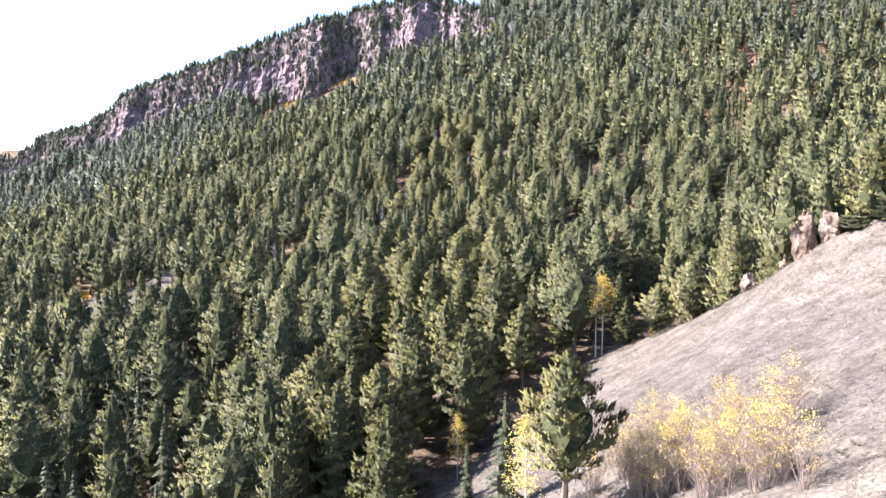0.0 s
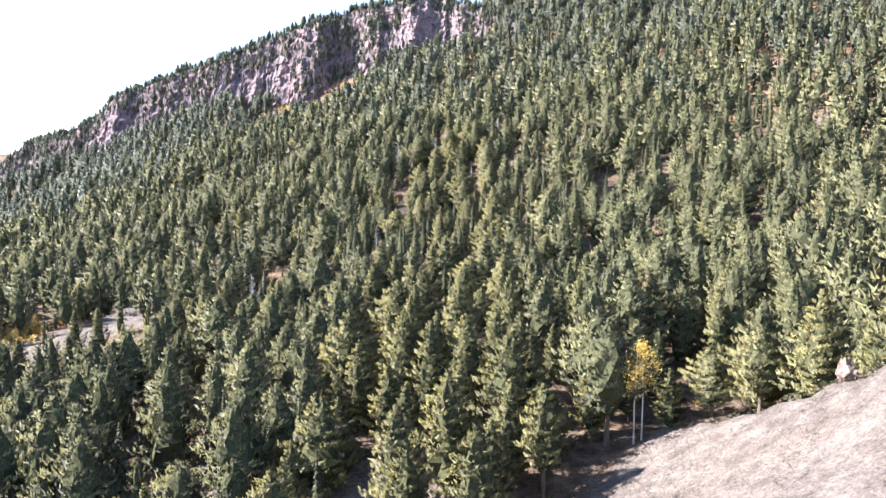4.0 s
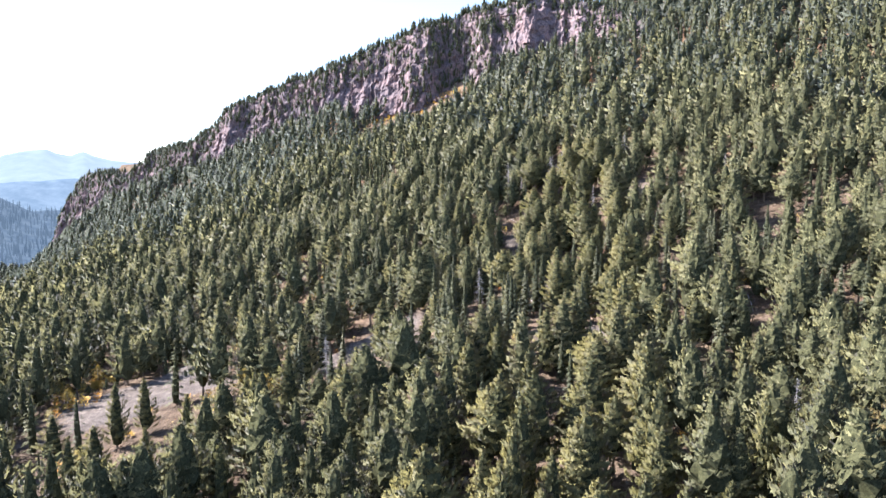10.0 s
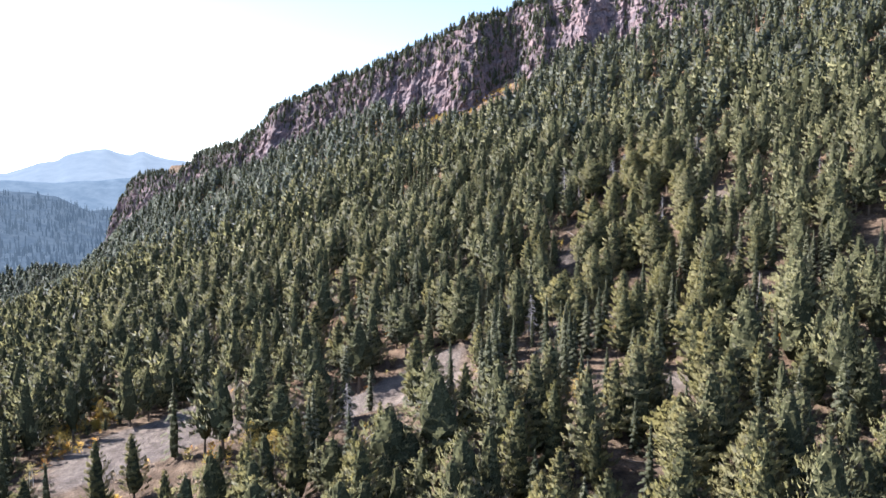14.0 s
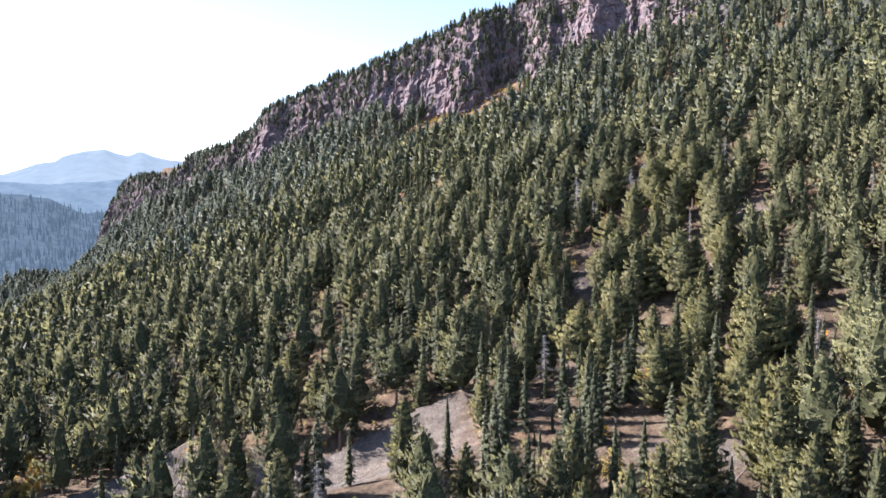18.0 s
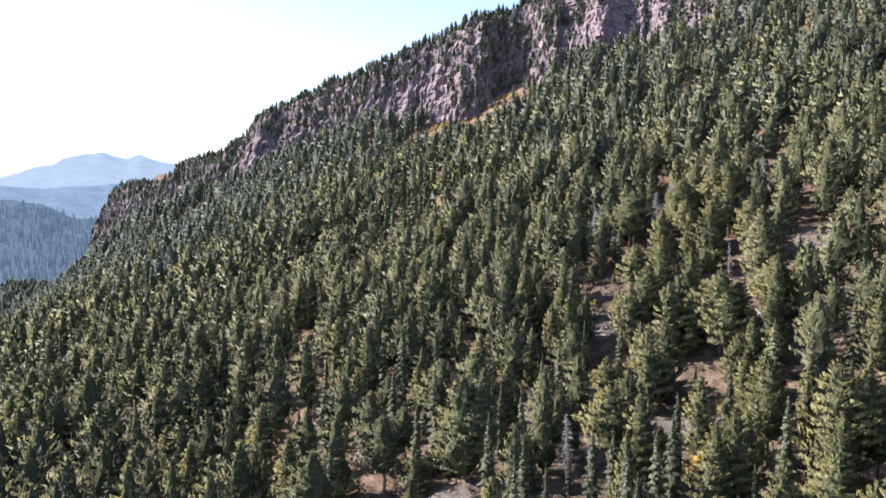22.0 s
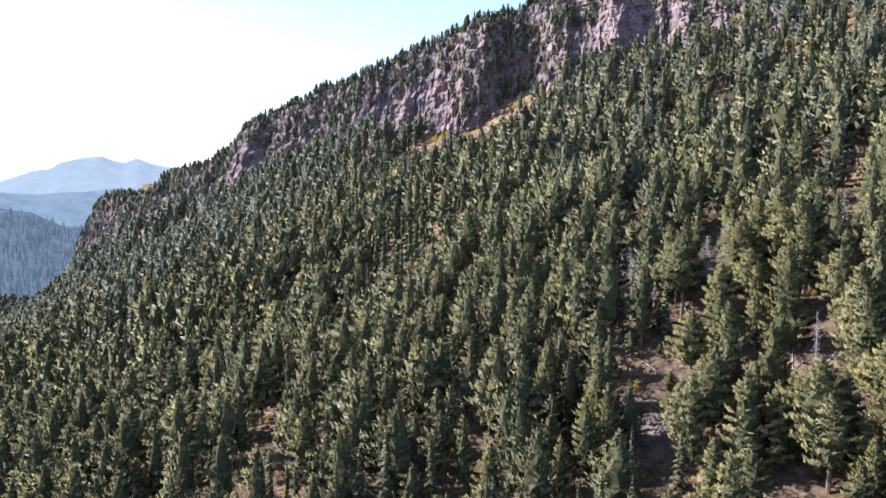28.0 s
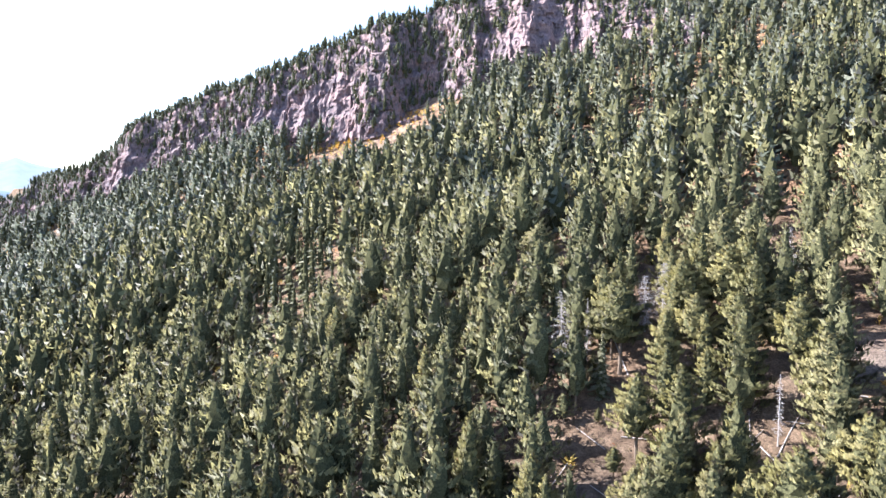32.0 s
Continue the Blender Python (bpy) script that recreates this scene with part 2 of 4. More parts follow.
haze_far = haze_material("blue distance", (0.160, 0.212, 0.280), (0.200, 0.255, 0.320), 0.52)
haze_ridge = haze_material("wooded ridge in painted blue haze", (0.104, 0.155, 0.220), (0.148, 0.205, 0.275), 0.48, 0.02)
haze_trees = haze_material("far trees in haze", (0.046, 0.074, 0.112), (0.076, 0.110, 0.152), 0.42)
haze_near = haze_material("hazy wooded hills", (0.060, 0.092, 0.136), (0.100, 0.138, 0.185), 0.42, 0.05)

# ---- the lie of the land ----
def fract(a):
    return a - np.floor(a)


def lattice(ix, iy, seed):
    return fract(np.sin(ix * 127.1 + iy * 311.7 + seed * 74.7) * 43758.5453)


def waves(x, y, size, seed, octaves=3):
    """Smooth uneven ground between -1 and 1, with features about size metres across."""
    x, y = np.asarray(x, float), np.asarray(y, float)
    total, weight = 0.0, 0.0
    for o in range(octaves):
        k = 2.0 ** o
        u, v = x * k / size + 17.3 * seed, y * k / size - 9.1 * seed
        iu, iv = np.floor(u), np.floor(v)
        fu, fv = u - iu, v - iv
        fu, fv = fu * fu * (3 - 2 * fu), fv * fv * (3 - 2 * fv)
        a = lattice(iu, iv, seed) * (1 - fu) + lattice(iu + 1, iv, seed) * fu
        b = lattice(iu, iv + 1, seed) * (1 - fu) + lattice(iu + 1, iv + 1, seed) * fu
        total = total + (a * (1 - fv) + b * fv) / k
        weight += 1 / k
    return 2 * total / weight - 1


def smooth(a, b, v):
    k = np.clip((v - a) / (b - a), 0, 1)
    return k * k * (3 - 2 * k)


def soft_max(a, b, k):
    return np.maximum(a, b) + k * np.log1p(np.exp(-np.abs(a - b) / k))


CLIFF = np.array([(120, 652), (20, 672), (-24, 684), (-135, 701), (-219, 714), (-330, 748), (-440, 800), (-557, 870), (-660, 940), (-735, 1000)], float)
CLIFF_X = [-735, -722, -705, -692, -663, -633, -600, -565, -545, -531, -499, -475, -443, -416, -390, -374, -351, -290, -238, -191, -128, -80, -24, 20, 70, 120]
CLIFF_TOP = [0, 36, 58, 70, 84, 92, 94, 93, 84, 94, 108, 117, 119, 124, 135, 143, 156, 176, 189, 202, 223, 235, 242, 234, 222, 220]


def cliff_y(x):
    return np.interp(x, CLIFF[::-1, 0], CLIFF[::-1, 1])


def slope(x, y):
    """The long wooded hillside that climbs ahead and to the east, over the valley floor."""
    X = np.clip(np.asarray(x, float) / 200, -3.4, 3.2)
    Y = np.clip((np.asarray(y, float) - 350) / 200, -2.0, 2.7)
    z = 67.7 + 36.9 * X + 53.5 * Y - 9.0 * X * X + 15.1 * X * Y + 11.3 * Y * Y
    z = z - 0.0022 * np.maximum(0, np.asarray(x) - 200) ** 2 * (np.asarray(x) < 900) - 1078 * (np.asarray(x) >= 900)
    z = z + 42 * np.exp(-(((x + 520) / 150) ** 2 + ((y - 880) / 120) ** 2))
    z = z + 38 * np.exp(-(((x - 330) / 80) ** 2 + ((y - 560) / 130) ** 2))
    return soft_max(np.minimum(z, 330), -45 + 0 * z, 6.0)


def soft_spot(x, y, px, py, rx, ry):
    return np.exp(-(((x - px) / rx) ** 2 + ((y - py) / ry) ** 2))


# hollows (-) and swells (+) of the lower slope: centre, half-widths, height
RELIEF = [(-68, 267, 24, 20, -11), (-10, 322, 58, 45, -12.3), (25, 245, 50, 38, -5.3), (62, 300, 38, 40, -5.6), (-35, 199, 30, 26, -4.1), (-102, 288, 34, 30, -8.0), (-130, 424, 34, 30, -7.1), (-28, 426, 34, 24, 6.3), (12, 428, 30, 22, 0.6), (60, 212, 30, 28, -5.3)]
# bare ribs: upper end and lower end of the crest, in x, y, z
RIBS = [((-40, 284, 41.5), (-74, 272, 23.0)), ((-97, 264, 31.5), (-119, 245, 19.5))]


def rib_frame(x, y, top, low):
    """Metres along the crest from its upper end, metres out from it on the side that faces the valley mouth, and its length."""
    length = math.hypot(low[0] - top[0], low[1] - top[1])
    ux, uy = (low[0] - top[0]) / length, (low[1] - top[1]) / length
    return (x - top[0]) * ux + (y - top[1]) * uy, (x - top[0]) * -uy + (y - top[1]) * ux, length


def rib_height(x, y, top, low):
    along, out, length = rib_frame(x, y, top, low)
    z = top[2] + (low[2] - top[2]) * along / length - 0.45 * np.maximum(0, -along) - 0.25 * np.maximum(0, along - length)
    z = z - np.where(along < 0, -along * (top[2] - low[2]) / length, 0)
    return z - 0.52 * np.maximum(0, out) - 0.85 * np.maximum(0, -out)


def height(x, y):
    x, y = np.asarray(x, float), np.asarray(y, float)
    z = slope(x, y)
    # bare spur in the foreground
    d = 0.874 * (x - 40) + 0.485 * (y - 133)
    spur = 39.6 + 0.57 * (x - 33) - 0.23 * (y - 86) - 0.9 * np.maximum(0, d + 3.5)
    spur = spur + 5.0 * np.exp(-((x - 58) / 14) ** 2 - ((y - 98) / 12) ** 2)
    spur = np.where((y > -60) & (y < 190), np.minimum(spur, 66), -60)
    z = soft_max(z, spur, 0.8)
    # hollows and swells of the lower slope
    for px, py, rx, ry, dz in RELIEF:
        z = z + dz * soft_spot(x, y, px, py, rx, ry)
    # two bare ribs that run down from the slope
    for rib in RIBS:
        z = soft_max(z, rib_height(x, y, *rib), 0.7)
    # shelf of fallen rock along the foot of the cliffs, and the hollow below the talus
    foot = y - cliff_y(x) + 12
    z = z + 15 * np.exp(-(foot / 36) ** 2) * (1 - smooth(-205, -165, x)) * smooth(-520, -400, x)
    z = z - 17 * soft_spot(x, y, -122, 642, 52, 34)
    # the top of the cliffs
    back = y - cliff_y(x)
    top = np.interp(x, CLIFF_X, CLIFF_TOP)
    z = np.where((back > 10) & (x < 0) & (x > -735), np.minimum(z, top - 2.5), z)
    raised = np.maximum(top + 0.28 * (back - 40), z)
    on = smooth(50, 85, back) * (1 - smooth(10, 100, x)) * smooth(-730, -715, x)
    z = z * (1 - on) + np.minimum(raised, top + 16) * on
    rough = 1.6 * waves(x, y, 38, 1) + 0.55 * waves(x, y, 9, 2)
    return z + rough


def graded(lo, inner_lo, inner_hi, hi, step, growth):
    mid = list(np.arange(inner_lo, inner_hi + step, step))
    out, s, v = [], step, inner_hi
    while v < hi:
        s *= growth
        v += s
        out.append(v)
    low, s, v = [], step, inner_lo
    while v > lo:
        s *= growth
        v -= s
        low.append(v)
    return np.array(low[::-1] + mid + out)


def bareness(x, y):
    """1 where the ground lies open, 0 under the trees."""
    x, y = np.asarray(x, float), np.asarray(y, float)
    d = 0.874 * (x - 40) + 0.485 * (y - 133)
    spur = (39.6 + 0.57 * (x - 33) - 0.23 * (y - 86) > slope(x, y) + 1.0) & (d < -2.5) & (y < 190)
    b = spur * 1.0
    for rib in RIBS:
        along, out, length = rib_frame(x, y, *rib)
        b = np.maximum(b, ((along > 3) & (along < length + 14) & (out > -1.5) & (out < 28)) * 1.0)
    for px, py, rx, ry in OPENINGS:
        b = np.maximum(b, 1.6 * soft_spot(x, y, px, py, rx, ry))
    return np.clip(b, 0, 1)


# open patches among the trees: centre and half-widths
OPENINGS = [(-209, 439, 15, 8), (-20, 349, 8, 5), (-2, 305, 11, 6), (6, 255, 9, 5), (10, 417, 7, 6), (-8, 469, 14, 5), (-57, 358, 4, 3), (-86, 413, 4, 3), (-31, 418, 6, 4),
            (184, 470, 12, 10), (182, 356, 24, 12), (-40, 128, 10, 8), (-8, 128, 7, 8), (-128, 676, 34, 22), (-92, 688, 34, 9), (-115, 656, 40, 13), (34, 372, 10, 5), (345, 600, 36, 30)]

xs = graded(-4300, -260, 260, 4300, 3.2, 1.09)
ys = graded(-1500, 30, 480, 4700, 3.2, 1.075)
gx, gy = np.meshgrid(xs, ys)
gz = height(gx, gy)
verts = np.stack([gx.ravel(), gy.ravel(), gz.ravel()], 1)
nx, ny = len(xs), len(ys)
idx = np.arange(nx * ny).reshape(ny, nx)
quads = np.stack([idx[:-1, :-1], idx[:-1, 1:], idx[1:, 1:], idx[1:, :-1]], -1).reshape(-1, 4)


def mesh_from(name, verts, faces, materials=(), slots=None, smooth_faces=False, values=None, swell=None):
    """A mesh from arrays: faces all triangles or all quads; values: named numbers for every point."""
    me = bpy.data.meshes.new(name)
    verts, faces = np.asarray(verts, np.float32), np.asarray(faces, np.int32)
    n, k = faces.shape
    me.vertices.add(len(verts))
    me.vertices.foreach_set("co", verts.ravel())
    me.loops.add(n * k)
    me.loops.foreach_set("vertex_index", faces.ravel())
    me.polygons.add(n)
    me.polygons.foreach_set("loop_start", np.arange(0, n * k, k, dtype=np.int32))
    me.polygons.foreach_set("loop_total", np.full(n, k, np.int32))
    for m in materials:
        me.materials.append(m)
    if slots is not None:
        me.polygons.foreach_set("material_index", np.asarray(slots, np.int32))
    me.polygons.foreach_set("use_smooth", np.full(n, smooth_faces))
    for key, v in (values or {}).items():
        me.attributes.new(key, "FLOAT", "POINT").data.foreach_set("value", np.asarray(v, np.float32).ravel())
    if swell is not None:
        me.attributes.new("swell", "FLOAT_VECTOR", "POINT").data.foreach_set("vector", np.asarray(swell, np.float32).ravel())
    me.update(calc_edges=True)
    return me


bare = bareness(gx, gy)
litter_cover = np.clip(1 - bare + 0.25 * waves(gx, gy, 14, 5), 0, 1)
rust_cover = np.clip((smooth(40, 160, gz) * 0.55 + 0.45 * waves(gx, gy, 30, 6)) * (gy > 260) * (gx > -430) * (gy < cliff_y(gx) + 4), 0, 1)
ground = tagged(new("ground", mesh_from("ground", verts, quads, [ground_mat], None, True, {"litter": litter_cover, "rust": rust_cover})),
                "dry tan mountain ground with needle litter and rust-coloured grass", "ground", kind="structure")

# ---- cliffs ----
def ridged(x, y, size, seed):
    """Sharp crests between rounded hollows, 0 to 1."""
    return 1 - np.abs(waves(x, y, size, seed, 2)) * 1.6


def blocks(x, z, wide, tall, seed):
    """Upright blocks of rock, each standing out by its own amount, 0 to 1."""
    u = x / wide + 0.45 * waves(x, z, wide * 2.5, seed, 2)
    c = np.floor(u)
    v = z / tall + lattice(c, 0 * c, seed) * 3 + 0.3 * waves(x, z, tall, seed + 1, 2)
    return lattice(c, np.floor(v), seed + 2) + 0.35 * np.abs(u - c - 0.5)


def cliff_point(s, h, seam):
    """A point of the rock wall: s metres of x, h from foot (0) to rim (1)."""
    foot = height(s, cliff_y(s) - 2) - 8
    top = np.interp(s, CLIFF_X, CLIFF_TOP) + 3 * waves(s, 0 * s, 26, 11) + 2.5 * waves(s, 0 * s, 7, 12)
    z = foot + (top - foot) * h
    steps = 5.0 + 1.5 * waves(s, 0 * s, 55, 19)
    k = h * steps + 0.7 * waves(s, 0 * s, 30, 20)
    f = k - np.floor(k)
    shelf = (np.floor(k) + smooth(0.55, 1.0, f)) / steps
    spur = 17 * ridged(s, z * 0.08, 95, 13) + 12 * ridged(s, z * 0.12, 31, 14) + 5 * ridged(s, z * 0.16, 12, 15) + 2.0 * ridged(s, z * 0.3, 5.2, 17)
    spur = spur + 3.6 * blocks(s, z, 13, 46, 41) + 3.2 * blocks(s, z, 6.2, 21, 42) + 2.4 * blocks(s, z, 2.6, 7, 43) + 1.5 * blocks(s, z, 1.5, 3.2, 44)
    rubble = 1.6 * waves(s * 0.5, z, 5, 16, 3)
    y = cliff_y(s) + 16 + 34 * (0.45 * h + 0.55 * shelf) - spur * (0.45 + 0.55 * (1 - h) ** 0.5) + rubble
    return s + 1.2 * waves(s, z, 6, seam, 2), y, z


cs = np.arange(-734, 74, 0.9)
ch = np.linspace(0, 1.0, 104)
S, Hh = np.meshgrid(cs, ch)
X, Y, Z = cliff_point(S, Hh, 18)
crest = (X[-1:] + 0, Y[-1:] + 45, Z[-1:] + 3.0)
X, Y, Z = (np.concatenate([a, b]) for a, b in zip((X, Y, Z), crest))
idx = np.arange(X.size).reshape(X.shape)
quads = np.stack([idx[:-1, :-1], idx[:-1, 1:], idx[1:, 1:], idx[1:, :-1]], -1).reshape(-1, 4)
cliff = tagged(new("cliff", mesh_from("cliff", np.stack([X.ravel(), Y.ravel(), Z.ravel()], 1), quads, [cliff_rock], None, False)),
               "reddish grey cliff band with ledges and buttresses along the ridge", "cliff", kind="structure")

# ---- distance ----
def range_mesh(name, az_lo, az_hi, profile, near, far, mat, label, seed, ripple):
    az = np.radians(np.linspace(az_lo, az_hi, 170))
    rows = np.linspace(0, 1, 26)
    A, Rr = np.meshgrid(az, rows)
    dist = near + (far - near) * Rr
    el = np.interp(np.degrees(A), [p[0] for p in profile], [p[1] for p in profile])
    crest_z = 80 + far * np.tan(np.radians(el))
    base_z = -70.0
    px, py = -np.sin(A) * dist - 4, np.cos(A) * dist + 95
    z = base_z + (crest_z - base_z) * Rr ** 1.3 + ripple * waves(px, py, far * 0.07, seed, 4) * (0.25 + Rr * 0.5)
    back = (px[-1:] * 1.06, py[-1:] * 1.06, 0 * z[-1:] - 90)
    px, py, z = (np.concatenate([a, b]) for a, b in zip((px, py, z), back))
    ix = np.arange(px.size).reshape(px.shape)
    q = np.stack([ix[:-1, :-1], ix[1:, :-1], ix[1:, 1:], ix[:-1, 1:]], -1).reshape(-1, 4)
    return tagged(new(name, mesh_from(name, np.stack([px.ravel(), py.ravel(), z.ravel()], 1), q, [mat], None, True)), label, "mountain", kind="structure")


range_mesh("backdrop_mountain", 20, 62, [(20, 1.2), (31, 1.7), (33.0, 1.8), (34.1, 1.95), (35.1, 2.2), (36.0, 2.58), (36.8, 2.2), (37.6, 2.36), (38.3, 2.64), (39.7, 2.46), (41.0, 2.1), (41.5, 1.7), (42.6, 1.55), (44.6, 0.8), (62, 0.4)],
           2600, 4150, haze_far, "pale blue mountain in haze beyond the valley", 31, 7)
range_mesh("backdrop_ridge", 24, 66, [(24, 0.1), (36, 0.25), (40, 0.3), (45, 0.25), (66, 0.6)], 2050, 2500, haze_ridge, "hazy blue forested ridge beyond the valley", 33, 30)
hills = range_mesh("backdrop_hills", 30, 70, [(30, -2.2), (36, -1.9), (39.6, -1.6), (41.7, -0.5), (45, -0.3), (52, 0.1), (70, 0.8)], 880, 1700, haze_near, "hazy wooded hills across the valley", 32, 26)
hill_points = np.array([v.co[:] for v in hills.data.vertices]).reshape(27, 170, 3)

# ---- trees: shapes of unit height ----
def card(out, p, along, face, length, width, swell):
    """A small pointed tuft of needles."""
    side = np.cross(along, face)
    side = side / (np.linalg.norm(side) + 1e-6) * width
    n = len(out[0])
    out[0].extend([p - along * length * 0.45 + side, p - along * length * 0.45 - side, p + along * length * 0.65])
    out[1].append((n, n + 1, n + 2))
    out[2].extend([swell] * 3)


def profile(kind, u):
    """Half-width of the crown at u, from its foot (0) to its tip (1)."""
    if kind == "pine":
        return (1 - u) ** 0.68 * (0.7 + 0.3 * min(1.0, u / 0.25)) + 0.012
    if kind == "old":
        return (1 - u ** 1.8) ** 0.9 * (0.5 + 0.5 * min(1.0, u / 0.3)) + 0.012
    return (1 - u) ** 0.85 * (0.85 + 0.15 * min(1.0, u / 0.15)) + 0.01


def crown_shape(kind, rng, boughs, tufts, detail):
    """A ragged crown: boughs in tiers, each a spray of pointed tufts of needles, round a smaller lumpy heart."""
    foot = {"pine": rng.uniform(0.03, 0.14), "old": rng.uniform(0.14, 0.36), "fir": rng.uniform(0.01, 0.05)}[kind]
    reach = {"pine": 0.245, "old": 0.265, "fir": 0.138}[kind]
    rise = {"pine": 0.42, "old": 0.30, "fir": -0.28}[kind]
    out = ([], [], [])
    lean, skew = rng.uniform(0, 6.28), rng.uniform(0.05, 0.2)
    bu = np.array([min(0.985, ((i + rng.uniform(0.1, 0.9)) / boughs) ** 0.88) for i in range(boughs)])
    ba = np.array([i * 2.399963 + rng.uniform(-0.45, 0.45) for i in range(boughs)])
    bl = np.array([rng.choice((0.72, 0.88, 1.0, 1.0, 1.08, 1.2)) for i in range(boughs)])
    spread = 1.35 / math.sqrt(boughs)

    def radius(u, az):
        d = ((u - bu) / (0.55 * spread)) ** 2 + (2 - 2 * np.cos(az - ba)) / (1.9 * spread) ** 2
        lump = float(np.max(bl * np.exp(-d)))
        return reach * profile(kind, u) * (0.52 + 0.52 * lump) * (1 + skew * math.cos(az - lean)), lump

    size = {0: 0.29, 1: 0.18, 2: 0.105}[detail] * reach * (1.25 if kind == "fir" else 1.0)
    weight = np.array([profile(kind, u) + 0.12 for u in bu]) * bl
    share = weight / weight.sum() * tufts
    for u, a, b, n in zip(bu, ba, bl, share):
        length = reach * profile(kind, u) * b * (1 + skew * math.cos(a - lean)) * 1.04
        width = min(0.62 * length, reach * 1.9 * spread) + 0.006
        outward = np.array([math.cos(a), math.sin(a), 0.0])
        sideways = np.array([-math.sin(a), math.cos(a), 0.0])
        for k in range(int(n + rng.random())):
            f = 0.35 + 0.67 * math.sqrt(rng.random())
            s = rng.uniform(-1, 1) * width * (1.15 - 0.75 * f)
            z = foot + (1 - foot) * u + length * (rise * f * f - 0.10) + rng.gauss(0, 0.10) * width
            p = outward * length * f + sideways * s + np.array([0, 0, max(foot * 0.6, z)])
            face = outward * 0.9 + sideways * (0.9 * s / width + rng.gauss(0, 0.22)) + np.array([0, 0, 0.62 + rng.gauss(0, 0.22)])
            face = face / np.linalg.norm(face)
            along = outward * 0.7 + sideways * (0.9 * s / width + rng.gauss(0, 0.3)) + np.array([0, 0, (0.95 if kind != "fir" else -0.4) + rng.gauss(0, 0.25)])
            along = along - face * float(np.dot(along, face)) * 0.6
            along = along / (np.linalg.norm(along) + 1e-6)
            q = size * rng.uniform(0.7, 1.35) * (0.6 + 0.5 * profile(kind, u))
            swell = outward * 0.7 + sideways * ((0.3, 0.4, 0.6)[detail] * s / width + rng.gauss(0, (0.07, 0.09, 0.14)[detail])) + np.array([0, 0, 0.7 + (0.8, 1.1, 2.0)[detail] * (z - foot - (1 - foot) * u - length * (rise * f * f - 0.10)) / width + rng.gauss(0, 0.16)])
            card(out, p, along, face, q * 1.3, q * (rng.uniform(0.19, 0.30) if detail else rng.uniform(0.30, 0.44)), swell / np.linalg.norm(swell))
    # the leading shoot
    for k in range(max(3, tufts // 60)):
        a, z = rng.uniform(0, 6.28), 0.9 + 0.1 * rng.random()
        outward = np.array([math.cos(a), math.sin(a), 0.0])
        card(out, outward * 0.05 * reach + np.array([0, 0, z]), np.array([math.cos(a) * 0.35, math.sin(a) * 0.35, 0.93]), outward, size * 0.8, size * 0.16, outward * 0.8 + np.array([0, 0, 0.6]))
    # the heart of the crown, coloured dark for the shade between boughs
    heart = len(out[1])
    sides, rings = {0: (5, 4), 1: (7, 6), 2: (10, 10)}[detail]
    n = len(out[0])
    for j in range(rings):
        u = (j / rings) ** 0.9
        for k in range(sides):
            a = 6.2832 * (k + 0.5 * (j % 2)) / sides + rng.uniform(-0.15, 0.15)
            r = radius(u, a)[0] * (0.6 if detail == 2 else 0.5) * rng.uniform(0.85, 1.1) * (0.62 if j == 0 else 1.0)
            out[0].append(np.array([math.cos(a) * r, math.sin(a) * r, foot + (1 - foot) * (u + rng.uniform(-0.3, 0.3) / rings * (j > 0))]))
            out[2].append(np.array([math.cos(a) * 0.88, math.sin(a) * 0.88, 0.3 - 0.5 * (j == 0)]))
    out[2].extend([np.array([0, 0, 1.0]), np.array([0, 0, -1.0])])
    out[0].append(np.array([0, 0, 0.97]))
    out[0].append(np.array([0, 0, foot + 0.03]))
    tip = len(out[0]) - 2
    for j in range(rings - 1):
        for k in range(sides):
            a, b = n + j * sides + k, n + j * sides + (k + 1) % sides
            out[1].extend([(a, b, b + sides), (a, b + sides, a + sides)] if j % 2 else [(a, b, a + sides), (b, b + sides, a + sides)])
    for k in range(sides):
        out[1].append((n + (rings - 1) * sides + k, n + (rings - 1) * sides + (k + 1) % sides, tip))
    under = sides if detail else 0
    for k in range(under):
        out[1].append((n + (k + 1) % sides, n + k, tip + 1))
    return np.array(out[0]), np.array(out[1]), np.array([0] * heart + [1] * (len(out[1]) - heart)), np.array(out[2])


def tube(points, radii, sides):
    """A tapering round stem along a few points."""
    vs, fs = [], []
    for j, (p, r) in enumerate(zip(points, radii)):
        for k in range(sides):
            a = 6.2832 * k / sides
            vs.append((p[0] + math.cos(a) * r, p[1] + math.sin(a) * r, p[2]))
    for j in range(len(points) - 1):
        for k in range(sides):
            a, b = j * sides + k, j * sides + (k + 1) % sides
            fs.extend([(a, b, b + sides), (a, b + sides, a + sides)])
    return np.array(vs, float), np.array(fs)


def trunk_shape(rng, sides, thick=0.014):
    c = [(0, 0, -0.06)] + [(rng.uniform(-0.006, 0.006), rng.uniform(-0.006, 0.006), z) for z in (0.2, 0.55, 0.95)]
    return tube(c, (thick * 1.25, thick, thick * 0.65, thick * 0.15), sides)


def joined(parts):
    vs, fs, n = [], [], 0
    for v, f in parts:
        vs.append(v)
        fs.append(np.asarray(f) + n)
        n += len(v)
    return np.concatenate(vs), np.concatenate(fs)


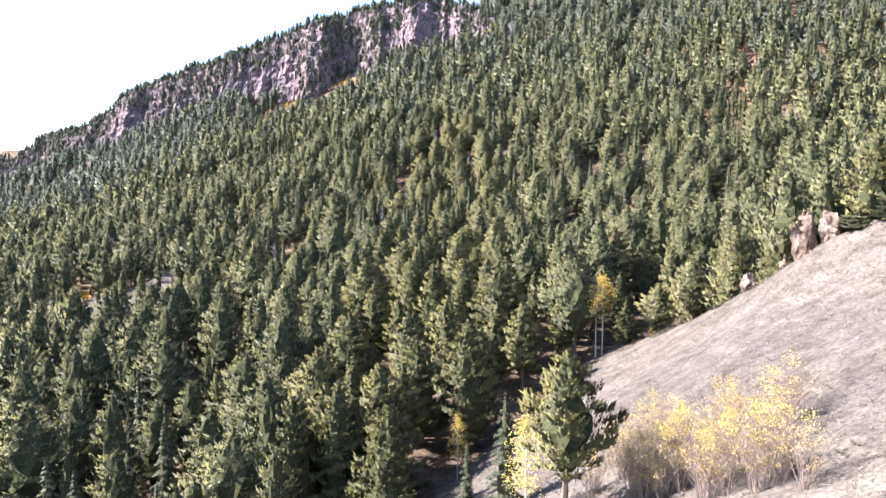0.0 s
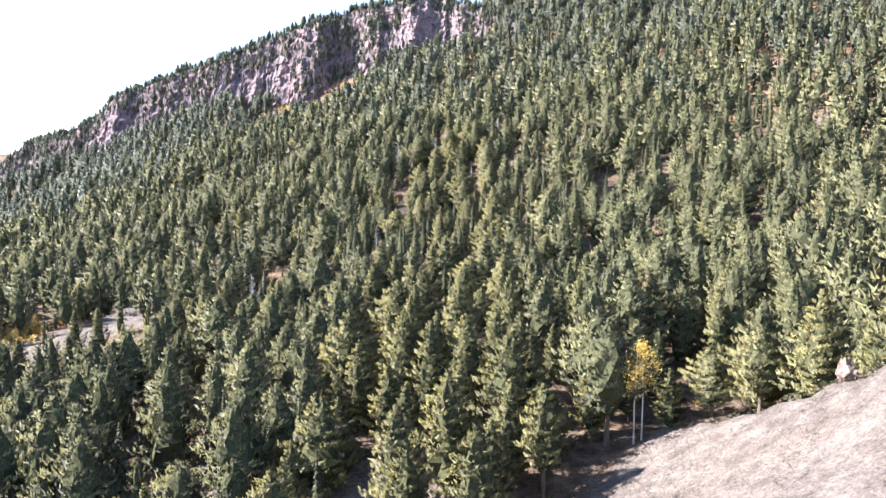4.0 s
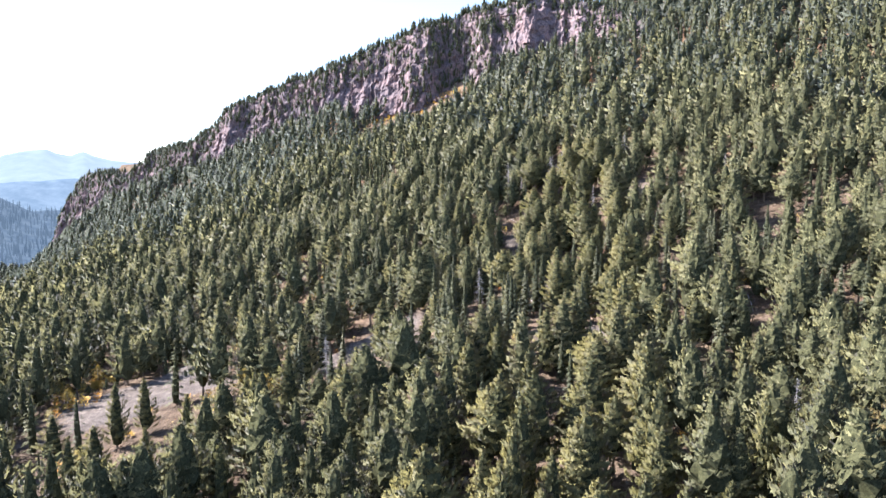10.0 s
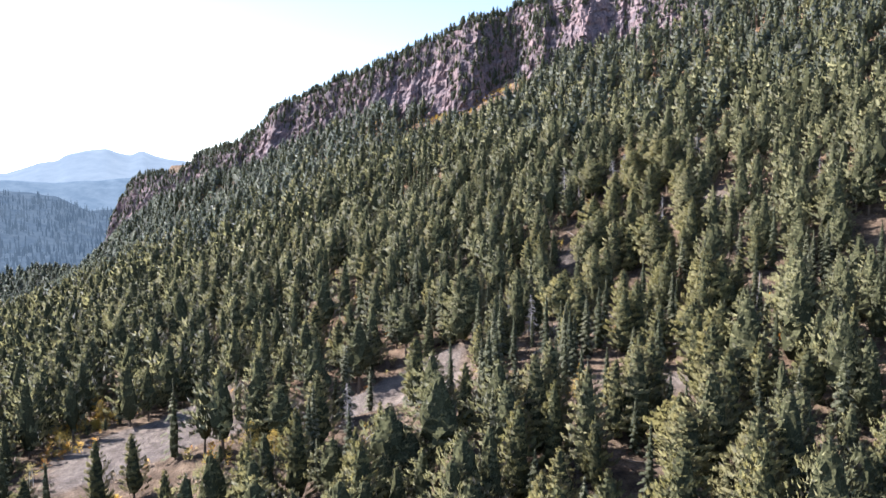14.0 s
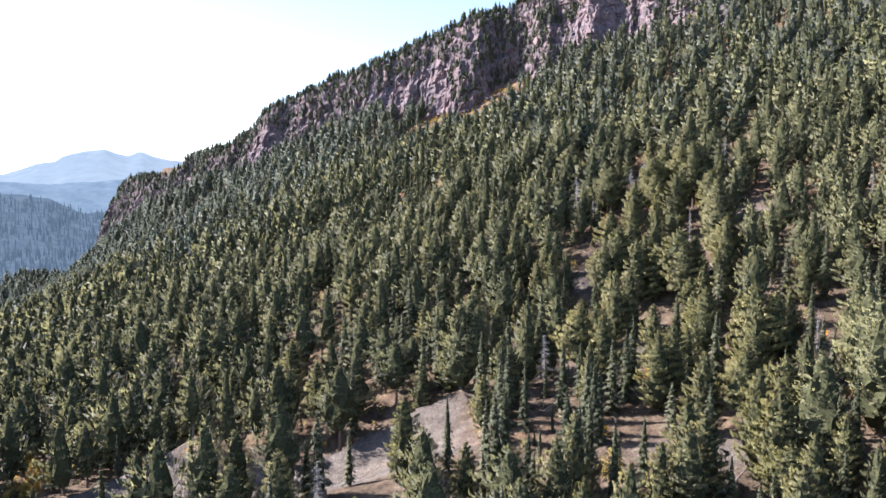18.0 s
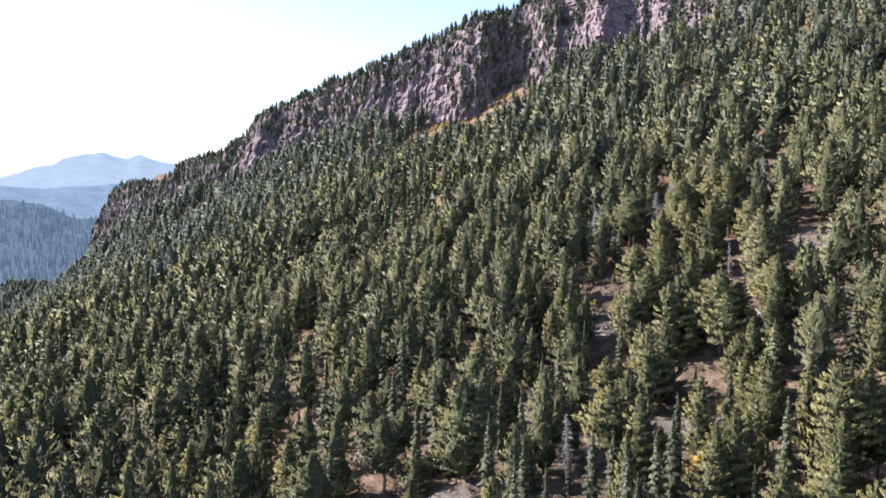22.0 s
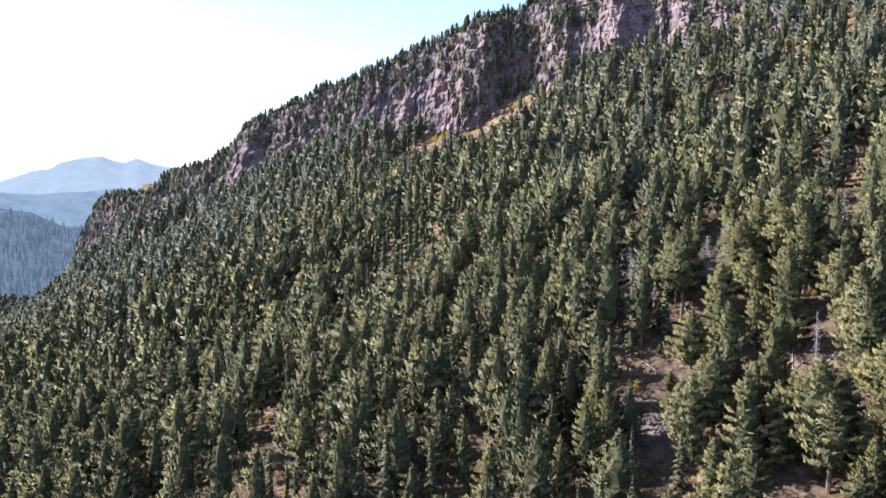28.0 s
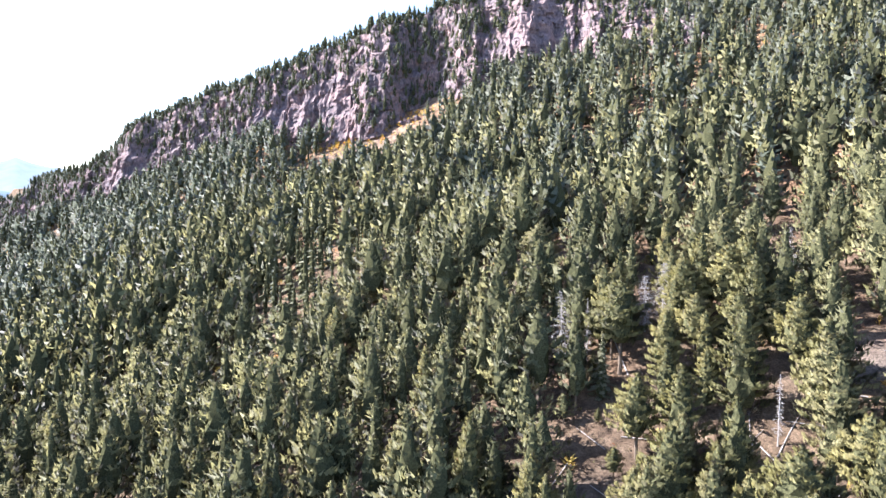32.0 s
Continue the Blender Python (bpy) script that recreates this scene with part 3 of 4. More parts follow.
def twig(p, way, length, r):
    """A thin three-sided bare branch."""
    way = np.asarray(way, float) / np.linalg.norm(way)
    a = np.cross(way, (0, 0, 1.0))
    a = a / (np.linalg.norm(a) + 1e-6)
    b = np.cross(way, a)
    ring = [p + (a * math.cos(t) + b * math.sin(t)) * r for t in (0, 2.09, 4.19)]
    return np.array(ring + [p + way * length]), np.array([(0, 1, 3), (1, 2, 3), (2, 0, 3)])


def snag_shape(rng, count, reach):
    parts = []
    for i in range(count):
        u = 0.18 + 0.8 * (i + rng.random()) / count
        az = i * 2.399963 + rng.uniform(-0.3, 0.3)
        length = reach * ((1 - u) ** 0.6 + 0.12) * rng.uniform(0.35, 1.3)
        way = np.array([math.cos(az), math.sin(az), rng.uniform(-0.9, 0.3)])
        p = np.array([0, 0, u])
        parts.append(twig(p, way, length, 0.0036))
        for s in range(5):
            b = az + rng.uniform(-1.2, 1.2)
            parts.append(twig(p + way * length * rng.uniform(0.25, 0.7), np.array([math.cos(b), math.sin(b), rng.uniform(-0.9, 0.1)]), length * rng.uniform(0.35, 0.7), 0.0024))
    return joined(parts)


def leaf_cloud(rng, clumps, leaves, reach, low, size):
    """Clumps of small flat leaves round the ends of the limbs."""
    vs, fs = [], []
    for c in range(clumps):
        u = low + (1 - low) * rng.random() ** 0.8
        a = rng.uniform(0, 6.2832)
        r = reach * math.sin(math.pi * min(0.97, 0.12 + 0.88 * (u - low) / (1 - low))) * math.sqrt(rng.random())
        cx, cy, cz = math.cos(a) * r, math.sin(a) * r, u
        for k in range(leaves):
            p = np.array([cx + rng.gauss(0, reach * 0.17), cy + rng.gauss(0, reach * 0.17), cz + rng.gauss(0, 0.03)])
            d1 = np.array([rng.gauss(0, 1), rng.gauss(0, 1), rng.gauss(0, 1)])
            d1 /= np.linalg.norm(d1)
            d2 = np.cross(d1, (rng.gauss(0, 1), rng.gauss(0, 1), rng.gauss(0, 1)))
            d2 /= np.linalg.norm(d2) + 1e-6
            n = len(vs)
            s = size * rng.uniform(0.6, 1.3)
            vs.extend([p - d1 * s, p + d2 * s * 0.8, p + d1 * s, p - d2 * s * 0.8])
            fs.extend([(n, n + 1, n + 2), (n, n + 2, n + 3)])
    return np.array(vs), np.array(fs)


def part(name, shape, mat, parent, label=""):
    slots = shape[2] if len(shape) > 2 else None
    ob = new(name, mesh_from(name, shape[0], shape[1], [mat] if slots is None else [mat, shaded_heart], slots, swell=shape[3] if slots is not None else None))
    ob.parent = parent
    if name in ("bare_crown", "brush", "limb_cluster", "foliage"):
        ob["kind"] = "stuff"
    if label:
        ob["label"] = label
    return ob


def thing(name, label, category, group=""):
    ob = new(name)
    ob.empty_display_size = 0.5
    return tagged(ob, label, category, group)


def stand_at(x, y, h, wide, turn, lean=0.0):
    """The pose of a tree of height h that stands on the ground at x, y."""
    z = float(height(x, y)) - 0.02 * h
    return pose(x, y, z, lean, 0, turn) @ Matrix.Diagonal((h * wide, h * wide, h, 1))


rng = random.Random(7)


def tree_model(name, label, kind, needles, boughs, group):
    ob = thing(name, label, "tree", group)
    part("trunk", trunk_shape(rng, 6, 0.015 if kind != "fir" else 0.011), bark, ob)
    part("crown", crown_shape(kind, rng, boughs, 3000, 2), needles, ob)
    return ob


pine_models = [tree_model("pine_tree", "olive green conifer with a broad pointed crown on the slope", "pine", pine_needles, 62, "conifers on the slope") for _ in range(5)]
pine_models += [tree_model("pine_tree", "tall olive conifer with a rounded crown and bare lower trunk", "old", pine_needles, 54, "conifers on the slope") for _ in range(3)]
fir_models = [tree_model("fir_tree", "slender dark green fir with a narrow spire crown", "fir", fir_needles, 74, "firs on the slope") for _ in range(5)]


def snag_model(label, count, reach, branches_label):
    ob = thing("dead_tree", label, "tree", "dead trees")
    part("trunk", trunk_shape(rng, 6, 0.011), grey_wood, ob)
    part("bare_crown", snag_shape(rng, count, reach), grey_wood, ob, branches_label)
    return ob


snag_models = [snag_model("grey dead conifer with bare weathered branches", 110, 0.17, "bare grey branches"), snag_model("grey dead conifer with bare weathered branches", 150, 0.23, "bare grey branches"),
               snag_model("narrow grey dead fir with short bare branches", 110, 0.085, "short grey branches")]


def aspen_model(label, clumps, low, stems):
    ob = thing("aspen_tree", label, "tree", "aspens")
    for k in range(stems):
        a = k * 2.2
        o = 0.05 * (stems > 1)
        pts = [(math.cos(a) * o, math.sin(a) * o, -0.03), (math.cos(a) * o * 1.2, math.sin(a) * o, 0.4), (math.cos(a) * o * 0.6, math.sin(a) * o * 0.6, 0.95)]
        part("trunk", tube(pts, (0.009, 0.007, 0.003), 6), pale_bark, ob, "pale slender trunk")
    limbs = []
    for i in range(26):
        a, u = i * 2.4, low + (0.93 - low) * (i / 26)
        limbs.append(twig(np.array([0, 0, u - 0.06]), np.array([math.cos(a), math.sin(a), 0.9]), 0.16, 0.003))
    part("limb_cluster", joined(limbs), pale_bark, ob)
    part("crown", leaf_cloud(rng, clumps, 24, 0.19, low, 0.0095), aspen_leaves, ob, "yellow autumn leaves")
    return ob


aspen_models = [aspen_model("yellow aspen with two pale trunks and a thin crown", 80, 0.52, 2), aspen_model("bright yellow aspen with a pale trunk", 70, 0.35, 1),
                aspen_model("young aspen with pale stems and sparse yellow leaves", 22, 0.4, 3)]


def sapling_model():
    """A clump of thin pale stems with twigs and sparse yellow leaves."""
    ob = thing("aspen_sapling", "young aspen clump with pale pinkish twigs and sparse yellow leaves", "tree", "young aspens")
    twigs = []
    for k in range(9):
        a = k * 2.4
        way = np.array([math.cos(a) * rng.uniform(0.1, 0.45), math.sin(a) * rng.uniform(0.1, 0.45), 1.0])
        p = np.array([math.cos(a), math.sin(a), 0]) * 0.04
        part("stem", twig(p + (0, 0, -0.02), way, rng.uniform(0.7, 1.0), 0.007), twig_bark, ob)
        for j in range(16):
            u, b = rng.uniform(0.2, 0.9), rng.uniform(0, 6.28)
            twigs.append(twig(p + way / np.linalg.norm(way) * u * 0.85, np.array([math.cos(b), math.sin(b), 1.1]), rng.uniform(0.12, 0.3), 0.0035))
    part("brush", joined(twigs), twig_bark, ob)
    part("foliage", leaf_cloud(rng, 34, 13, 0.3, 0.25, 0.0095), aspen_leaves, ob, "sparse yellow leaves")
    return ob


sapling_models = [sapling_model() for _ in range(3)]


def tinted_model(name, label, kind, needles):
    return tree_model(name, label, kind, needles, 44, "")


tan_model = tinted_model("pine_tree", "broad conifer with tan drying needles", "old", tan_needles)
rust_model = tinted_model("dead_tree", "dead conifer with rust-red needles", "pine", rust_needles)
models = sapling_models + pine_models + fir_models + snag_models + aspen_models + [tan_model, rust_model]


def plant(model, x, y, h, wide=1.0, turn=None, lean=0.0):
    return copy_thing(model, stand_at(x, y, h, wide, rng.uniform(0, 360) if turn is None else turn, lean))


taken = []

# ---- trees that stand out ----
SNAGS = [(-22, 383, 18, 0), (-17, 384, 14, 2), (0, 392, 14, 1), (-4, 390, 13, 1), (-7, 421, 8, 0), (12.5, 356, 13, 2), (35.4, 184.4, 15.5, 2), (32, 291, 11, 2), (-30, 302, 14, 2), (-26, 300, 12, 0), (-33, 304, 11, 2),
         (-24, 284, 13, 0), (-20, 282, 10, 2), (-55, 232.5, 11, 0), (60, 352, 15, 2), (-64, 150, 13, 0), (-26, 138, 12, 2), (27, 395, 17, 0), (23, 344, 7, 2), (2, 306, 8, 2)]
for x, y, h, k in SNAGS:
    plant(snag_models[k], x, y, h, 1.0, None, rng.uniform(-3, 3))
    taken.append((x, y, 3.0))
ASPENS = [(30, 134, 15.5, 0), (-137, 277, 11, 1), (-9.5, 240.4, 8, 1), (-8, 237, 6, 1), (-136, 260, 7, 1), (-133, 257, 6, 1), (-131, 240, 6, 1), (-127, 236, 5, 1), (-137, 246, 5, 1), (-70.5, 233, 7, 1), (-72, 224, 8, 1),
          (-66, 222, 7, 1), (-118, 218, 6, 2), (-95, 196, 6, 1), (12, 196, 7, 2)]
for x, y, h, k in ASPENS:
    plant(aspen_models[k], x, y, h, 1.0 + 0.3 * (h < 9))
    taken.append((x, y, 3.0))
plant(tan_model, 40, 165, 19, 1.5)
plant(rust_model, -52, 124, 15, 0.9)
plant(rust_model, 14.5, 308.6, 11, 0.6)
taken += [(40, 165, 4), (-52, 124, 3), (14.5, 308.6, 4)]
# young aspens at the foot of the bare spur
for i in range(66):
    u, v = rng.random(), rng.random() ** 1.3
    plant(sapling_models[i % 3], 12.5 + 8.5 * u + 5 * v, 58 - 19 * u + 12 * v, rng.uniform(3.0, 5.6), rng.uniform(0.9, 1.25))
plant(pine_models[6], 9.6, 53.5, 14.6, 1.12)
plant(aspen_models[1], 7.2, 59.3, 9.7, 1.3)
plant(fir_models[0], 6.1, 67.2, 12.1, 1.4)
plant(fir_models[2], 2.8, 76.3, 7.1, 1.35)
plant(pine_models[1], -6.0, 79.3, 16.6, 1.4)
plant(aspen_models[1], 2.1, 95.8, 9.2, 0.8)
plant(fir_models[1], 21.8, 43.2, 3.1, 1.8)
plant(pine_models[3], 58.2, 96.8, 13.5, 1.35)
for x, y, h, k in ((44.5, 126, 14, 5), (49, 119, 16, 1), (41, 134, 12, 6), (53.5, 113, 12, 2), (36.5, 140, 10, 4), (47, 130, 15, 7), (57, 117, 14, 0)):
    plant(pine_models[k], x, y, h, 1.25)
    taken.append((x, y, 4))
taken += [(9.6, 53.5, 6), (7.2, 59.3, 4), (6.1, 67.2, 4), (2.8, 76.3, 4), (-6, 79.3, 5), (2.1, 95.8, 3), (58.2, 96.8, 6)]
OLD_SHAPES = pine_models[5:]
# trees of the nearest rows, one by one
PINES_LOW = [(-24, 99, 15, 0.77), (-60, 106, 13, 1.21), (-56, 109, 16, 0.84), (-36, 112, 14, 0.81), (-33, 118, 14, 0.75), (-51, 124, 12, 0.92), (1, 126, 19, 1.35), (-16, 136, 13, 0.96), (14, 138, 16, 1.33), (24, 140, 13, 1.21), (58, 153, 15, 1.26), (51, 158, 15, 1.12), (13, 158, 10, 1.1), (28, 160, 14, 0.85), (21, 161, 12, 0.86), (-6, 161, 20, 0.81), (-1, 162, 16, 0.91), (-10, 162, 17, 0.86), (-22, 162, 9, 1.18), (-71, 171, 15, 1.06), (-52, 172, 16, 0.78), (58, 172, 18, 1.15), (28, 173, 17, 0.73), (14, 175, 19, 0.89)]
PINES_MID = [(-18, 176, 13, 0.78), (-67, 176, 18, 0.7), (-85, 181, 15, 0.94), (-85, 188, 14, 1.26), (-68, 191, 18, 0.7), (-57, 196, 20, 0.85), (-39, 196, 21, 1.1), (-42, 202, 19, 0.91), (12, 202, 10, 1.3), (-62, 203, 15, 1.23), (-66, 203, 11, 1.6), (-43, 205, 15, 1.28), (-107, 205, 10, 1.6), (-94, 208, 15, 0.85), (34, 210, 15, 0.79), (-65, 210, 13, 0.95), (-27, 210, 12, 0.81), (-56, 211, 17, 1.07), (-6, 212, 13, 0.8), (-91, 214, 13, 1.02), (-44, 220, 13, 0.91), (58, 225, 17, 1.37), (-59, 227, 16, 1.2), (-30, 228, 16, 1.0)]
PINES_UPPER = [(-3, 229, 15, 1.08), (74, 229, 16, 1.55), (23, 240, 14, 1.13), (39, 243, 19, 0.7), (-44, 244, 16, 1.14), (-34, 265, 12, 1.19), (-1, 271, 16, 1.28), (-14, 273, 14, 0.86), (-30, 275, 14, 1.21), (-110, 281, 14, 1.32), (-79, 288, 15, 1.2), (-102, 289, 15, 1.2), (-47, 290, 12, 1.35), (17, 293, 16, 0.9), (28, 298, 14, 1.22), (-115, 300, 13, 1.39), (-92, 302, 15, 1.52), (-38, 308, 15, 1.15), (9, 308, 13, 1.11), (-73, 311, 14, 1.12), (-59, 313, 13, 1.05), (-9, 314, 20, 0.96), (36, 319, 15, 1.2), (-119, 325, 14, 1.27)]
PINES_HIGH = [(-47, 325, 14, 1.18), (-35, 327, 15, 0.96), (17, 327, 15, 1.2), (-75, 327, 16, 0.96), (-86, 333, 16, 1.21), (12, 335, 16, 1.32), (-31, 336, 16, 0.97), (2, 336, 16, 1.28), (-27, 338, 17, 0.9), (-71, 339, 17, 0.81), (-29, 341, 18, 1.23), (-39, 346, 21, 0.85), (-52, 349, 17, 0.9), (-87, 350, 15, 1.3), (-39, 351, 18, 0.97), (3, 352, 12, 1.2), (-125, 353, 14, 1.37), (-68, 353, 19, 0.9), (-4, 354, 19, 1.22), (-51, 356, 16, 1.27), (-4, 366, 14, 1.36), (-146, 366, 18, 1.24), (-49, 367, 20, 0.87), (-130, 373, 17, 1.21)]
PINES_TOP = [(-116, 375, 16, 1.13), (-82, 376, 14, 1.19), (19, 379, 14, 1.48), (24, 380, 14, 1.45), (-74, 396, 18, 1.17), (-164, 426, 18, 1.28)]
OLD_PINES = [(44, 143, 12, 1.6), (49, 168, 12, 1.32), (7, 209, 15, 1.6), (7, 217, 14, 1.4), (15, 236, 12, 1.56), (30, 237, 14, 1.13), (91, 247, 16, 1.6), (14, 265, 14, 1.38), (8, 334, 20, 1.46), (-8, 341, 20, 1.24), (-26, 415, 15, 1.6), (-3, 424, 16, 1.5)]
FIRS = [(-35, 98, 9, 1.24), (-47, 108, 17, 0.7), (-15, 112, 17, 0.7), (-20, 126, 17, 0.79), (-50, 136, 12, 1.15), (-34, 137, 15, 1.01), (-28, 177, 9, 1.27), (23, 183, 11, 1.41), (41, 189, 11, 1.23), (-7, 193, 14, 1.31), (-7, 201, 8, 1.6), (2, 207, 14, 0.9), (-15, 208, 11, 1.2), (1, 263, 9, 1.55), (-52, 312, 14, 1.36), (-15, 373, 13, 1.6)]
for group, shapes in ((PINES_LOW + PINES_MID + PINES_UPPER + PINES_HIGH + PINES_TOP, pine_models[:5]), (OLD_PINES, OLD_SHAPES), (FIRS, fir_models)):
    for x, y, h, w in group:
        if all(math.hypot(x - a, y - b) > 2.2 for a, b, d in taken):
            plant(rng.choice(shapes), x, y, h, w)
            taken.append((x, y, 3.4))

# ---- the forest ----
LANE = ((-2.0, 95.0), (4.0, 385.0))     # middle of the stretch of forest that lies closest


def lane_distance(x, y):
    (ax, ay), (bx, by) = LANE
    k = min(1.0, max(0.0, ((x - ax) * (bx - ax) + (y - ay) * (by - ay)) / ((bx - ax) ** 2 + (by - ay) ** 2)))
    return math.hypot(x - ax - k * (bx - ax), y - ay - k * (by - ay))


def spots(x_lo, x_hi, y_lo, y_hi, step, seed):
    """Uneven positions over a piece of land, thinned where the ground lies open."""
    r = np.random.default_rng(seed)
    gx, gy = np.meshgrid(np.arange(x_lo, x_hi, step), np.arange(y_lo, y_hi, step))
    gx = (gx + (np.arange(gx.shape[0]) % 2)[:, None] * step / 2 + r.uniform(-0.48, 0.48, gx.shape) * step).ravel()
    gy = (gy + r.uniform(-0.48, 0.48, gy.shape) * step).ravel()
    return gx, gy, r.random(gx.size)


px, py, pr = spots(-900, 520, 60, 930, 6.0, 3)
keep = (px < 0.66 * py + 30) & (px > -1.12 * (py - 60) - 55) & ((py < cliff_y(px) - 2) | (px > 45))
keep &= px > -780
keep &= bareness(px, py) < 0.35 + 0.2 * pr
keep &= (py < 520) | (pr > 0.36 + 0.33 * (py > 720) * (px > 30))
for cx, cy, rx, ry in ((-90, 195, 26, 34), (-50, 232, 9, 18), (-110, 226, 18, 18)):
    keep &= (soft_spot(px, py, cx, cy, rx, ry) < 0.42) | (pr > 0.86)
thin = waves(px, py, 46, 21, 2)
keep &= pr > 0.05 + 0.22 * (thin < -0.2) + 0.2 * ((px > -30) & (py > 290) & (py < 480))
px, py, pr, thin = px[keep], py[keep], pr[keep], thin[keep]
ph = height(px, py)
kinds = waves(px, py, 60, 22, 2) + 0.9 * (np.random.default_rng(5).random(px.size) - 0.5) + 0.25 * (py < 330) * (px < -10)
rr = np.random.default_rng(6)
size = rr.random(px.size)
tall = np.where(kinds > 0.32, 8 + 10 * size ** 0.9, 12 + 9.0 * size ** 0.8)
tall = np.where(rr.random(px.size) < 0.16, 3 + 4 * size, tall) * np.where(py > 420, 1.12, 1.0) * (1 - 0.42 * soft_spot(px, py, -120, 645, 48, 26))

near_pines, near_firs, stand = [], [], []
order = sorted(range(px.size), key=lambda i: lane_distance(px[i], py[i]))
for i in order:
    x, y = float(px[i]), float(py[i])
    if y < 470 and any(math.hypot(x - a, y - b) < d for a, b, d in taken):
        continue
    fir = kinds[i] > 0.32
    if fir and len(near_firs) < 190 and lane_distance(x, y) < 150:
        near_firs.append((x, y, float(tall[i])))
    elif not fir and len(near_pines) < 170 and lane_distance(x, y) < 150:
        near_pines.append((x, y, float(tall[i])))
    else:
        stand.append((x, y, float(tall[i]), fir))
for x, y, h in near_pines:
    plant(rng.choice(pine_models), x, y, h, rng.uniform(0.95, 1.4))
for x, y, h in near_firs:
    plant(rng.choice(fir_models), x, y, h, rng.uniform(0.85, 1.3))


def joined_stand(name, label, rows, shapes, mats, category="trees", z_of=None):
    """Many trees in one mesh. rows: x, y, height, width factor, shape number, tint."""
    vs, fs, slots, tints, swells, n = [], [], [], [], [], 0
    rows = np.array(rows, float)
    zz = height(rows[:, 0], rows[:, 1]) if z_of is None else z_of
    turn = np.random.default_rng(len(rows)).uniform(0, 6.2832, len(rows))
    for k, (crown, trunk) in enumerate(shapes):
        v = np.concatenate([crown[0], trunk[0]]) if trunk is not None else crown[0]
        f = np.concatenate([crown[1], trunk[1] + len(crown[0])]) if trunk is not None else crown[1]
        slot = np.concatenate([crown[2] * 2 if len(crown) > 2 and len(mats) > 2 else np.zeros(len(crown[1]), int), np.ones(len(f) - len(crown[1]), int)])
        sel = np.where(rows[:, 4] == k)[0]
        if not len(sel):
            continue
        h, w, c, s = rows[sel, 2], rows[sel, 3], np.cos(turn[sel]), np.sin(turn[sel])
        X = (v[None, :, 0] * c[:, None] - v[None, :, 1] * s[:, None]) * (h * w)[:, None] + rows[sel, 0][:, None]
        Y = (v[None, :, 0] * s[:, None] + v[None, :, 1] * c[:, None]) * (h * w)[:, None] + rows[sel, 1][:, None]
        Zc = v[None, :, 2] * h[:, None] + (zz[sel] - 0.02 * h)[:, None]
        vs.append(np.stack([X, Y, Zc], -1).reshape(-1, 3))
        fs.append((f[None] + (np.arange(len(sel)) * len(v))[:, None, None]).reshape(-1, 3) + n)
        slots.append(np.tile(slot, len(sel)))
        tints.append(np.repeat(rows[sel, 5], len(v)))
        w3 = np.zeros((len(v), 3)) + (0, 0, 1)
        if len(crown) > 3:
            w3[:len(crown[3])] = crown[3]
        swells.append(np.stack([w3[None, :, 0] * c[:, None] - w3[None, :, 1] * s[:, None], w3[None, :, 0] * s[:, None] + w3[None, :, 1] * c[:, None], np.broadcast_to(w3[None, :, 2], X.shape)], -1).reshape(-1, 3))
        n += len(v) * len(sel)
    me = mesh_from(name, np.concatenate(vs), np.concatenate(fs), mats, np.concatenate(slots), False, {"tint": np.concatenate(tints)}, np.concatenate(swells))
    return tagged(new(name, me), label, category, kind="stuff")


def stand_shapes(detail, boughs, tufts):
    out = []
    for kind in ("pine", "pine", "pine", "old", "fir", "fir", "fir"):
        stem = trunk_shape(rng, 4) if detail else tube([(0, 0, -0.06), (0, 0, 0.8)], (0.017, 0.004), 3)
        out.append((crown_shape(kind, rng, boughs, tufts, detail), stem))
    return out


close_shapes, mid_shapes, far_shapes, rim_shapes = stand_shapes(2, 54, 1150), stand_shapes(1, 42, 410), stand_shapes(0, 24, 84), stand_shapes(0, 14, 30)
rows_close, rows_mid, rows_far, rows_high, rows_upper = [], [], [], [], []
for x, y, h, fir in stand:
    tint = rng.uniform(0.0, 0.5) if fir else rng.uniform(0.3, 1.0)
    row = (x, y, h, rng.uniform(1.0, 1.55), rng.choice((4, 5, 6)) if fir else rng.choice((0, 1, 2, 3, 3, 3)), tint)
    if y < 330 and -75 < x < 30 + 0.4 * (y - 60) and x < 105:
        rows_close.append(row)
    elif (y < 385 and -190 < x < 150) or (y < 435 and -140 < x < 110):
        rows_mid.append(row)
    else:
        high = y + 0.25 * abs(x) + rng.uniform(-150, 150) > (540 if x > -60 else 620)
        (rows_far if not high else rows_high if x + rng.uniform(-70, 70) < -110 else rows_upper).append(row)
joined_stand("close_forest_stand", "dense stand of green conifers low on the slope", rows_close, close_shapes, [stand_needles, bark, shaded_heart])
joined_stand("forest_stand", "dense stand of green conifers on the mountainside", rows_mid, mid_shapes, [stand_needles, bark, shaded_heart])
joined_stand("middle_forest_stand", "dense green conifers halfway up the slope", rows_far, far_shapes, [stand_needles, bark, shaded_heart])
joined_stand("upper_forest_stand", "dense green conifers high on the mountainside", rows_upper, far_shapes, [upper_needles, bark, shaded_heart])
joined_stand("high_forest_stand", "dense conifers below the cliffs, distance haze painted into their blue-green", rows_high, far_shapes, [far_needles, bark, shaded_heart])

# trees on the rim, on the ledges and on top of the cliffs
def on_cliff(s, h):
    return cliff_point(np.array(s), np.array(h), 18)


picks = [(rng.uniform(-722, 72), 44 * rng.random() ** 1.6) for i in range(2000)]
picks = [(s, back) for s, back in picks if s > -500 or rng.random() > 0.55]
X1, Y1, Z1 = on_cliff([p[0] for p in picks], [1.0] * len(picks))
